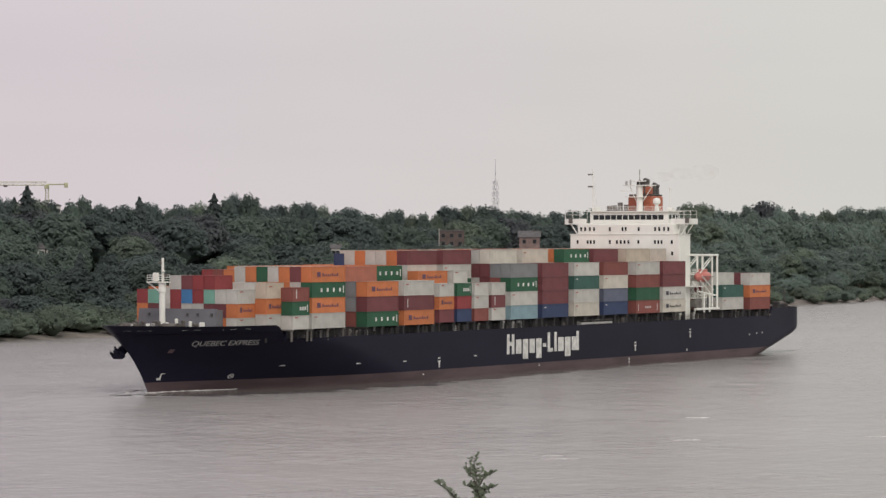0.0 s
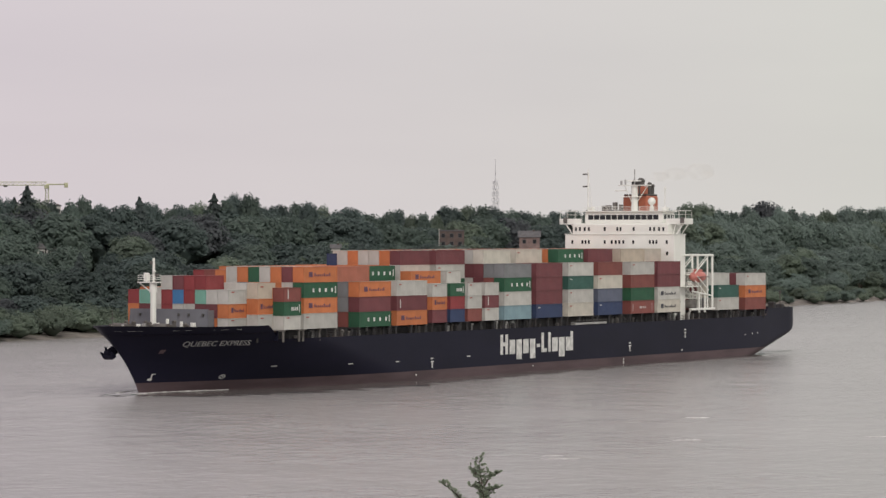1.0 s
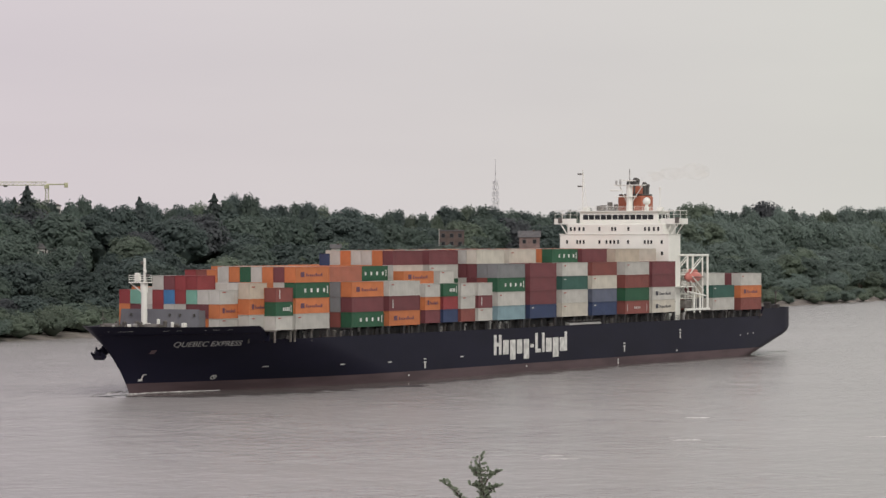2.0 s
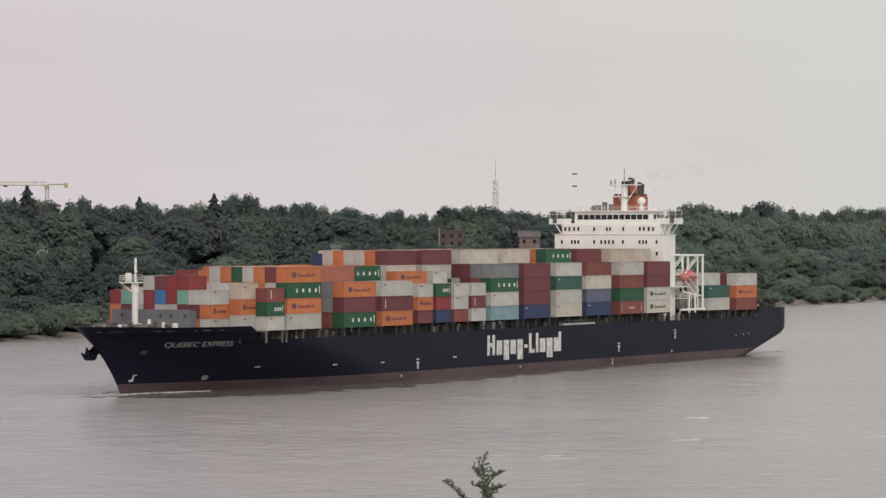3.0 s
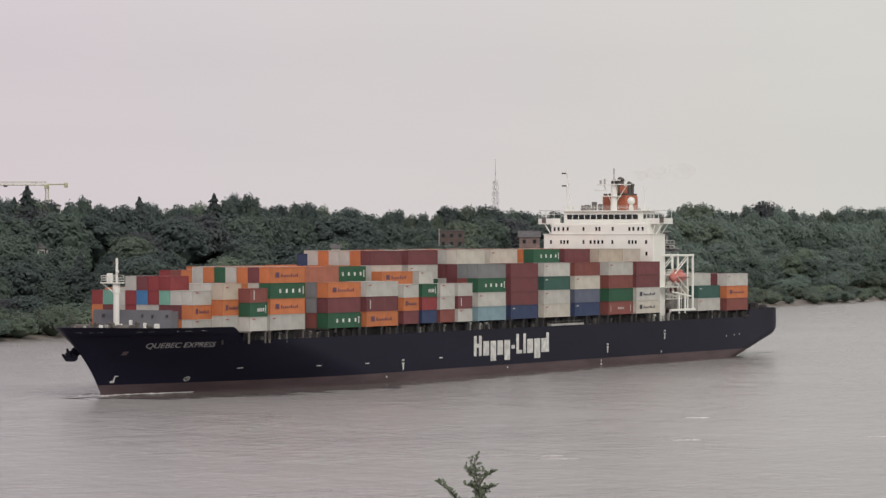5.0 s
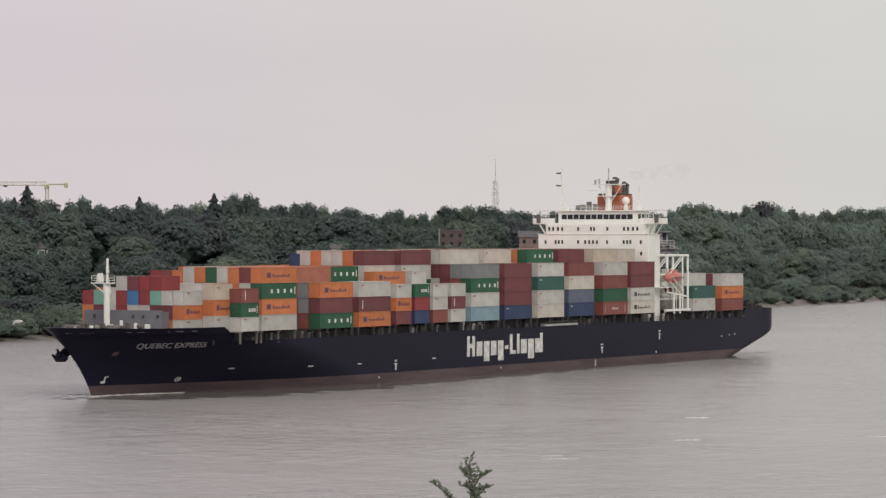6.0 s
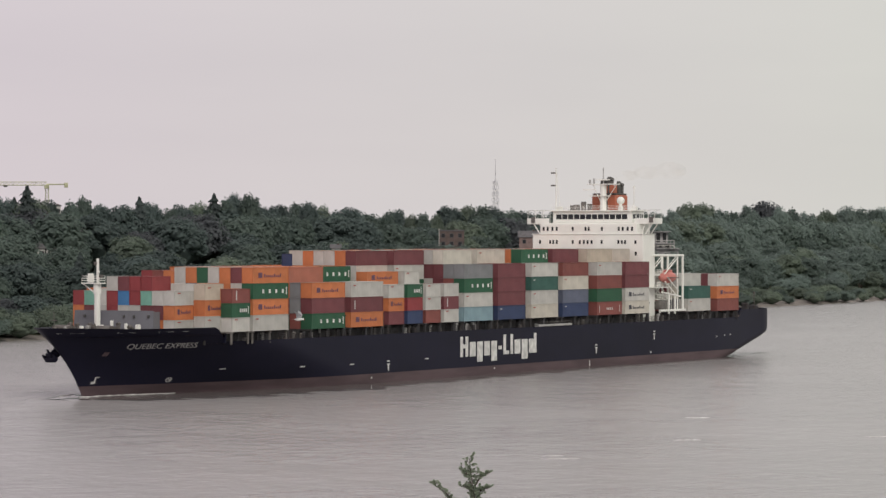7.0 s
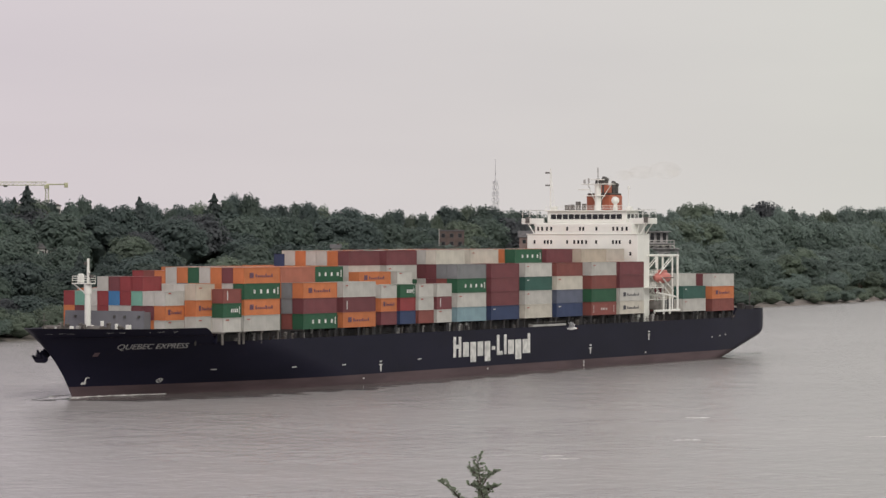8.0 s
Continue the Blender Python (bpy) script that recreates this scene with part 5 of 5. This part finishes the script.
        plant(11 + r.randrange(3), x, y, ground_height(x, y) - 0.2, h, r.random() * 6.28, r.uniform(0.9, 1.3))


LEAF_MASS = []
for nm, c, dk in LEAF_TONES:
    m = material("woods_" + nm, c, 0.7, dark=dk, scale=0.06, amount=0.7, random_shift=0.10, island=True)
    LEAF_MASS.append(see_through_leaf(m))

build_woods()

# ---------------------------------------------------------------- houses, tower, crane, beacon
M_RENDER_WHITE = material("white_render", (0.62, 0.60, 0.57), 0.8, scale=0.4, streaks=0.15)
M_RENDER_BEIGE = material("beige_render", (0.34, 0.30, 0.26), 0.85, scale=0.4, streaks=0.2)
M_BRICK_HOUSE = material("brown_brick", (0.13, 0.095, 0.085), 0.85, scale=0.6, streaks=0.2)
M_ROOF = material("grey_slate", (0.13, 0.125, 0.13), 0.8, scale=0.8)
M_CRANE = material("crane_yellow_green", (0.55, 0.55, 0.36), 0.6, scale=0.5)
# the radio tower's steel is coloured near white in place of distance haze
M_MAST = material("haze_pale_steel", (0.80, 0.79, 0.82), 0.6, scale=0.5)


def build_house(ang, y, z, width, depth, height, mat, label, roof="hip", cols=3, rows=2, roof_h=3.0):
    """A house that faces the river: walls, roof, windows with panes."""
    x = ang * y / 1000
    h = thing("house", label, "house", pose(x, y, z, 0, 0, -math.degrees(ang / 1000)))
    w2 = width / 2
    wall = part("wall", B(-w2, w2, 0, depth, -6, height, 0.03), mat, h)
    bm = bmesh.new()
    e = 0.5
    if roof == "flat":
        box(bm, -w2 - 0.2, w2 + 0.2, -0.2, depth + 0.2, height, height + 0.5, 0.05)
    else:
        ins = width * (0.28 if roof == "hip" else 0.0)
        base = [bm.verts.new(p) for p in ((-w2 - e, -e, height), (w2 + e, -e, height), (w2 + e, depth + e, height), (-w2 - e, depth + e, height))]
        top = [bm.verts.new(p) for p in ((-w2 - e + ins, depth / 2, height + roof_h), (w2 + e - ins, depth / 2, height + roof_h))]
        bm.faces.new((base[0], base[1], top[1], top[0]))
        bm.faces.new((base[2], base[3], top[0], top[1]))
        bm.faces.new((base[1], base[2], top[1]))
        bm.faces.new((base[3], base[0], top[0]))
        bm.faces.new(base[::-1])
    rf = part("roof", bm, M_ROOF, h, "grey slate roof")
    part("chimney", B(w2 * 0.3, w2 * 0.3 + 0.8, depth / 2 - 0.4, depth / 2 + 0.4, height + 0.3, height + (roof_h + 0.3 if roof != "flat" else 0.9), 0.04), M_BRICK_HOUSE, rf)
    for i in range(cols):
        for j in range(rows):
            cx = -w2 + width * (i + 0.5) / cols
            z0 = height - 2.4 - 3.0 * j
            win = part("window", B(cx - 0.75, cx + 0.75, -0.08, 0.02, z0, z0 + 1.6), M_ROOF, h)
            part("pane", B(cx - 0.62, cx + 0.62, -0.11, -0.06, z0 + 0.12, z0 + 1.48), M_GLASS, win, "dark glass")
    return h


build_house(-123.2, 1060, 22.3, 6.2, 8, 2.9, M_RENDER_WHITE, "white rendered villa half hidden by trees on the hillside", "hip", 3, 1, 2.2)
build_house(-118.2, 1064, 22.6, 3.8, 7, 2.0, M_RENDER_WHITE, "small white rendered annexe among hillside trees", "flat", 2, 1)
build_house(-111.0, 1082, 25.6, 3.6, 9, 4.6, M_RENDER_BEIGE, "narrow beige rendered house between hillside trees", "gable", 1, 2, 1.6)
build_house(-117.3, 1130, 33.0, 4.2, 9, 6.4, M_RENDER_WHITE, "pale house showing at the top of the woods", "flat", 2, 2)
build_house(2.6, 1235, 24.6, 9.4, 10, 6.6, M_BRICK_HOUSE, "brown brick house with a grey roof in the woods", "flat", 3, 2)
build_house(-32.4, 1178, 22.8, 3.2, 5, 2.2, M_RENDER_WHITE, "white rendered house glimpsed between hillside trees", "gable", 2, 1, 1.4)
M_CONCRETE = material("pale_grey_concrete", (0.40, 0.39, 0.39), 0.8, scale=0.4, streaks=0.2)


def build_terrace_house():
    """A modern house that steps up the slope: stone plinth, two open storeys, flat slabs, white railings."""
    h = thing("house", "modern grey terraced house with white railings on the wooded slope", "house", pose(TERRACE_X, TERRACE_Y, 0, 0, 0, -3.8))
    level = lambda line: EYE[2] + (HORIZON - line) * TERRACE_Y / LENS
    z0, z1, z2, z3 = level(452), level(441), level(432), level(411)
    part("plinth", B(-9, 6.8, 0.5, 10, z0 - 8, z1, 0.05), M_CONCRETE, h, "grey concrete plinth")
    for z, x1 in ((z1, 7.4), (z2, 5.4), (z3, 3.2)):
        part("slab", B(-9.5, x1, -0.8, 10.4, z, z + 0.35, 0.03), M_CONCRETE, h, "thin flat concrete slab")
    for za, zb, x1 in ((z1, z2, 3.8), (z2, z3, 2.2)):
        wall = part("wall", B(-9, x1, 2.2, 10, za + 0.35, zb, 0.03), M_CONCRETE, h)
        for k in range(4):
            x = -8.2 + k * (x1 + 8.4) / 4
            win = part("window", B(x, x + 1.9, 2.1, 2.25, za + 0.6, zb - 0.3), M_RENDER_WHITE, h)
            part("pane", B(x + 0.12, x + 1.78, 2.06, 2.12, za + 0.72, zb - 0.42), M_GLASS, win, "dark glass")
    for z, x1 in ((z1 + 0.35, 5.0), (z2 + 0.35, 5.0)):
        bm = bmesh.new()
        for k in range(9):
            x = -9 + (x1 + 9) * k / 8
            box(bm, x - 0.06, x + 0.06, -0.6, -0.48, z, z + 1.15)
        box(bm, -9, x1, -0.62, -0.46, z + 1.0, z + 1.3)
        part("railing", bm, M_RENDER_WHITE, h, "white terrace railing")
    for x in (-4.0, 0.5, 4.8):
        part("post", B(x - 0.12, x + 0.12, -0.6, -0.36, z1 + 0.35, z2 + 1.6), M_RENDER_WHITE, h)


build_terrace_house()
M_BRICK_PALE = material("weathered_pink_brick", (0.27, 0.19, 0.175), 0.85, scale=0.6, streaks=0.2)
build_house(26.1, 1290, 24.6, 8.0, 8, 4.4, M_BRICK_PALE, "pink brick gabled house glimpsed between hillside trees", "gable", 2, 1, 2.6)


def lattice(bm, base_half, top_half, z0, z1, n, r):
    """An open square lattice tower round the z axis."""
    for k in range(n):
        a, b = k / n, (k + 1) / n
        ha, hb = base_half + (top_half - base_half) * a, base_half + (top_half - base_half) * b
        za, zb = z0 + (z1 - z0) * a, z0 + (z1 - z0) * b
        ca = [(-ha, -ha, za), (ha, -ha, za), (ha, ha, za), (-ha, ha, za)]
        cb = [(-hb, -hb, zb), (hb, -hb, zb), (hb, hb, zb), (-hb, hb, zb)]
        for j in range(4):
            i = (j + 1) % 4
            bar(bm, ca[j], cb[j], r, n=4)
            bar(bm, ca[j], cb[i], r * 0.6, n=4)
            bar(bm, cb[j], cb[i], r * 0.6, n=4)


def build_radio_tower():
    t = thing("radio_tower", "lattice radio tower rising beyond the woods, paled for haze", "tower", pose(41.2, 2600, 18))
    bm = bmesh.new()
    lattice(bm, 3.4, 1.3, 0, 56, 13, 0.3)
    part("lattice_mast", bm, M_MAST, t)
    part("spire", bars(((0, 0, 56), (0, 0, 66), 0.45), ((0, 0, 66), (0, 0, 74), 0.22)), M_MAST, t)
    for z, w in ((40, 2.9), (45, 2.6), (50, 2.6), (54, 2.0)):
        part("platform", B(-w, w, -w, w, z, z + 0.4, 0.05), M_MAST, t)
        for a in (0.4, 1.9, 3.3, 5.0):
            part("aerial_panel", B(w * math.cos(a) - 0.3, w * math.cos(a) + 0.3, w * math.sin(a) - 0.3, w * math.sin(a) + 0.3, z + 0.4, z + 3.0, 0.05), M_MAST, t)
    part("plant_room_leg", B(-3.2, 3.2, -3.2, 3.2, 0, 34, 0.1), M_MAST, t)


def build_crane():
    Y = 1300
    g = ground_height(-155.5, Y)
    t = thing("tower_crane", "pale yellow-green tower crane over the hilltop", "crane", pose(-155.5, Y, g, 0, 0, 2))
    top = 49.4 - g
    bm = bmesh.new()
    lattice(bm, 0.65, 0.65, 0, top, 12, 0.09)
    part("mast", bm, M_CRANE, t)
    bm = bmesh.new()
    n = 24
    for k in range(n):
        x0, x1 = -40 * k / n, -40 * (k + 1) / n
        for y in (-0.6, 0.6):
            bar(bm, (x0, y, top), (x1, y, top), 0.13, n=4)
            bar(bm, (x0, y, top), ((x0 + x1) / 2, 0, top + 1.3), 0.08, n=4)
            bar(bm, (x1, y, top), ((x0 + x1) / 2, 0, top + 1.3), 0.08, n=4)
        bar(bm, (x0, 0, top + 1.3), (x1, 0, top + 1.3), 0.13, n=4)
    part("jib", bm, M_CRANE, t)
    part("counter_jib", B(0, 8.2, -0.6, 0.6, top + 0.1, top + 0.6, 0.05), M_CRANE, t)
    part("counterweight", B(6.8, 8.2, -0.7, 0.7, top - 0.9, top + 1.0, 0.05), M_CRANE, t, "grey concrete counterweight")
    part("cab", B(-0.9, 0.9, -1.8, -0.4, top - 1.4, top + 0.2, 0.1), M_CRANE, t)
    part("trolley", B(-17, -15.5, -0.6, 0.6, top - 0.7, top - 0.1, 0.05), M_SOOT, t)


def build_beacon():
    x, y = 163.5, 1535
    t = thing("shore_beacon", "small white harbour beacon on the far foreshore", "beacon", pose(x, y, max(0.2, ground_height(x, y) - 0.3)))
    part("base", bars(((0, 0, 0), (0, 0, 1.0), 0.9), n=12), M_COAMING, t)
    part("column", bars(((0, 0, 1.0), (0, 0, 4.2), 0.55), n=12), M_RENDER_WHITE, t)
    part("gallery", bars(((0, 0, 4.2), (0, 0, 4.45), 0.9), n=12), M_COAMING, t)
    part("lantern", bars(((0, 0, 4.45), (0, 0, 5.6), 0.45), n=10), M_RENDER_WHITE, t)


build_radio_tower()
build_crane()
build_beacon()


# ---------------------------------------------------------------- foam streaks on the open water
def build_streaks():
    for k, (x, y, L, w) in enumerate(((15.0, 422, 5, 2.2), (14.0, 428, 3, 1.4), (34, 462, 4, 1.8), (62, 470, 4, 2.0), (40, 520, 4, 2.4))):
        bm = foam_patch(L, w, 40 + k, 0.05)
        ob = tagged(new("foam_streak", finish("foam_streak", bm, M_STREAK, smooth=True)), "thin pale streak of foam on the river", "foam", group="foam streaks on the river")
        ob.matrix_basis = pose(x - L / 2, y, 0.012, 0, 0, 6)


build_streaks()


# ---------------------------------------------------------------- the sapling before the lens
M_SPRIG = leaf_material("sprig_leaf", (0.155, 0.18, 0.13), (0.10, 0.122, 0.088), 0.2)


def sprig_leaf(bm, base, way, size, r):
    up = Vector((r.uniform(-0.5, 0.5), -0.6, r.uniform(0.2, 1.0))).normalized()
    side = way.cross(up).normalized()
    nrm = side.cross(way).normalized()
    prof = ((0.0, 0.0), (0.2, 0.32), (0.5, 0.44), (0.8, 0.30), (1.0, 0.0))
    left, right, mid = [], [], []
    for u, w in prof:
        p = base + way * size * u - nrm * size * 0.25 * u * u
        mid.append(bm.verts.new(p))
        left.append(bm.verts.new(p + side * w * size + nrm * w * size * 0.3))
        right.append(bm.verts.new(p - side * w * size + nrm * w * size * 0.3))
    for k in range(4):
        bm.faces.new((mid[k], mid[k + 1], left[k + 1], left[k]))
        bm.faces.new((mid[k + 1], mid[k], right[k], right[k + 1]))


def build_sapling():
    """Its foot stands on the near bank; local origin at the foot."""
    r = random.Random(5)
    foot = Vector((0.30, 25.0, ground_height(0.30, 25.0) - 0.1))
    t = thing("sapling", "slender leafy sapling with small green leaves on the near bank", "sapling")
    leaves, wood = bmesh.new(), bmesh.new()
    crotch = Vector((0.01, 0.0, 25.55 - foot.z))
    bar(wood, (0, 0, 0), crotch, 0.05, 0.012, 7)

    def shoot(a, b, count, reach, size, start=0.0):
        a, b = Vector(a), Vector(b)
        prev = a
        for k in range(1, count + 1):
            u = k / count
            p = a.lerp(b, u) + Vector((0.008 * math.sin(u * 6 + b.x * 20), 0, 0.01 * math.sin(u * 3)))
            bar(wood, prev, p, 0.006 * (1 - u) + 0.002, n=5)
            prev = p
            if u < start:
                continue
            for j in range(3):
                g = k * 2.4 + j * 2.1
                way = Vector((math.cos(g), math.sin(g) * 0.6, 0.35 + 0.5 * r.random())).normalized()
                q = p + way * r.uniform(0.01, reach)
                bar(wood, p, q, 0.0018, n=4)
                for i in range(2):
                    w2 = (way + Vector((r.uniform(-0.8, 0.8), r.uniform(-0.6, 0.6), r.uniform(-0.5, 0.5)))).normalized()
                    sprig_leaf(leaves, p.lerp(q, 0.4 + 0.6 * i), w2, size * r.uniform(0.7, 1.25), r)

    at = lambda side, up: Vector((side, 0.03 * math.sin(side * 40), 25.93 + up - foot.z))
    shoot(crotch, at(-0.045, 0.29), 24, 0.055, 0.027, 0.3)
    shoot(at(-0.03, 0.10), at(-0.10, 0.205), 8, 0.05, 0.027, 0.3)
    shoot(at(-0.01, 0.03), at(-0.11, 0.08), 6, 0.035, 0.025, 0.4)
    shoot(at(-0.02, 0.09), at(0.09, 0.19), 9, 0.026, 0.024, 0.3)
    shoot(at(-0.01, 0.03), at(0.085, 0.07), 7, 0.026, 0.024, 0.35)
    shoot(at(-0.02, -0.06), at(0.03, 0.05), 8, 0.06, 0.028, 0.1)
    shoot(at(-0.01, -0.16), at(-0.03, 0.06), 8, 0.055, 0.028, 0.2)
    shoot(at(-0.02, -0.20), at(-0.18, -0.03), 8, 0.02, 0.022, 0.7)
    shoot(at(-0.18, -0.03), at(-0.32, 0.11), 9, 0.028, 0.024, 0.0)
    part("stem", wood, M_BARK, t)
    part("foliage", leaves, M_SPRIG, t)
    return t, foot


SAPLING, SAPLING_FOOT = build_sapling()


# ---------------------------------------------------------------- shrubs before the houses, flagpole
def build_garden():
    r = random.Random(31)
    for ang, y, low, n, w in ((-126.0, 1050, 448, 4, 6.0), (-119.8, 1054, 446, 3, 5.0), (-111.0, 1072, 428, 3, 4.0), (2.6, 1222, 427, 4, 10.0), (-32.4, 1168, 443, 2, 4.0)):
        for k in range(n):
            x = ang * y / 1000 + w * ((k + 0.5) / n - 0.5) + r.uniform(-0.5, 0.5)
            yy = y - r.uniform(0, 5)
            g = ground_height(x, yy)
            top = EYE[2] + (HORIZON - low - r.uniform(0, 6)) * yy / LENS
            if top - g > 2:
                plant(r.choice((0, 2, 5)), x, yy, g - 0.3, top - g, r.random() * 6, max(0.7, 8 / (top - g)))
    x, y = -1.45, 1228
    g = ground_height(x, y)
    pole = thing("flagpole", "slender white flagpole beside the brown house", "flagpole", pose(x, y, g - 0.5))
    part("shaft", bars(((0, 0, 0), (0, 0, 32.3 - g), 0.12), n=8), M_RENDER_WHITE, pole)
    part("finial", bars(((0, 0, 32.3 - g), (0, 0, 32.6 - g), 0.2), n=8), M_RENDER_WHITE, pole)


build_garden()

# ---------------------------------------------------------------- a gull that crosses before the ship
M_GULL = material("gull_white", (0.82, 0.82, 0.80), 0.8, scale=6.0)
M_GULL_GREY = material("gull_grey_wing", (0.62, 0.63, 0.64), 0.8, scale=6.0)


def build_gull():
    """Flies along its own +x."""
    g = thing("gull", "white gull with pale grey wings in level flight", "bird")
    bm = bmesh.new()
    rings = []
    for u, w in ((0, 0.01), (0.12, 0.05), (0.3, 0.085), (0.5, 0.09), (0.7, 0.07), (0.85, 0.055), (0.95, 0.05), (1.0, 0.015)):
        rings.append([bm.verts.new((-0.24 + 0.5 * u, w * math.cos(a), w * 0.9 * math.sin(a) + 0.02 * u)) for a in [2 * math.pi * j / 10 for j in range(10)]])
    for a, b in zip(rings, rings[1:]):
        for j in range(10):
            bm.faces.new((a[j], a[(j + 1) % 10], b[(j + 1) % 10], b[j]))
    part("body", bm, M_GULL, g, smooth=True)
    part("beak", bars(((0.25, 0, 0.02), (0.31, 0, 0.01), 0.014), n=6), M_ORANGE_F, g)
    bm = bmesh.new()
    top = [bm.verts.new(p) for p in ((-0.2, 0.02, 0.01), (-0.2, -0.02, 0.01), (-0.38, -0.08, 0.0), (-0.38, 0.08, 0.0))]
    bm.faces.new(top)
    bmesh.ops.solidify(bm, geom=bm.faces[:], thickness=0.012)
    part("tail", bm, M_GULL, g)
    wings = []
    for side in (1, -1):
        bm = bmesh.new()
        lead = ((0.10, 0.0, 0), (0.15, 0.22, 0.05), (0.05, 0.42, 0.04), (-0.10, 0.60, 0.0))
        trail = ((-0.12, 0.0, 0), (-0.10, 0.22, 0.04), (-0.12, 0.42, 0.03), (-0.13, 0.60, 0.0))
        la = [bm.verts.new((x, y * side, z)) for x, y, z in lead]
        tr = [bm.verts.new((x, y * side, z)) for x, y, z in trail]
        for k in range(3):
            bm.faces.new((la[k], la[k + 1], tr[k + 1], tr[k]))
        bmesh.ops.solidify(bm, geom=bm.faces[:], thickness=0.018)
        w = part("wing", bm, M_GULL_GREY, g)
        w.matrix_basis = pose(0, 0.05 * side, 0.05)
        wings.append((w, side))
    return g, wings


GULL, GULL_WINGS = build_gull()
# ---------------------------------------------------------------- what moves
# sway of the sapling in the wind: seconds, sideways and upward offset of its tip in millimetres
SWAY = [(0.0, -12, 0), (0.5, 15, 8), (1.0, 24, 15), (1.5, 24, 3), (2.0, 28, 0), (2.5, 44, 0), (3.0, 50, 2), (3.5, 36, 0), (4.0, 24, 12), (4.5, 15, 3), (5.0, -8, 0), (5.5, -34, -5), (6.0, -46, -10), (6.5, -58, -10), (7.0, -46, -14), (7.5, -14, -14), (8.0, 15, -14)]


def motions():
    times = (0.0, 2.0, 4.0, 6.0, 8.0)
    way = [(t, ship_pose(t)) for t in times]
    for ob, m in ABOARD:
        walk(ob, [(t, p @ m) for t, p in way])
    reach = 26.0 - SAPLING_FOOT.z
    walk(SAPLING, [(t, pose(*SAPLING_FOOT, 0.5 * math.sin(t * 2.1), math.degrees(dx / 1000 / reach), 0)) for t, dx, dz in SWAY])

    # the gull: level flight to the east, slightly waving
    span = 165 / LENS
    flight = [(0.0, -2909, 573), (3.0, -1439, 566), (5.0, -459, 574), (5.5, -214, 573), (6.0, 31, 570), (6.5, 278, 560), (7.0, 529, 566), (7.5, 771, 570), (8.0, 1012, 582)]
    walk(GULL, [(t, pose((x - 784) * span, 165, EYE[2] - (y - HORIZON) * span, 0, 0, -8)) for t, x, y in flight])
    for wing, side in GULL_WINGS:
        walk(wing, [(k / 10, pose(0, 0.05 * side, 0.05, side * (12 + 36 * math.sin(2 * math.pi * 3.3 * (k / 10 - 6.43) + 1.57)), 0, 0)) for k in range(81)])


motions()
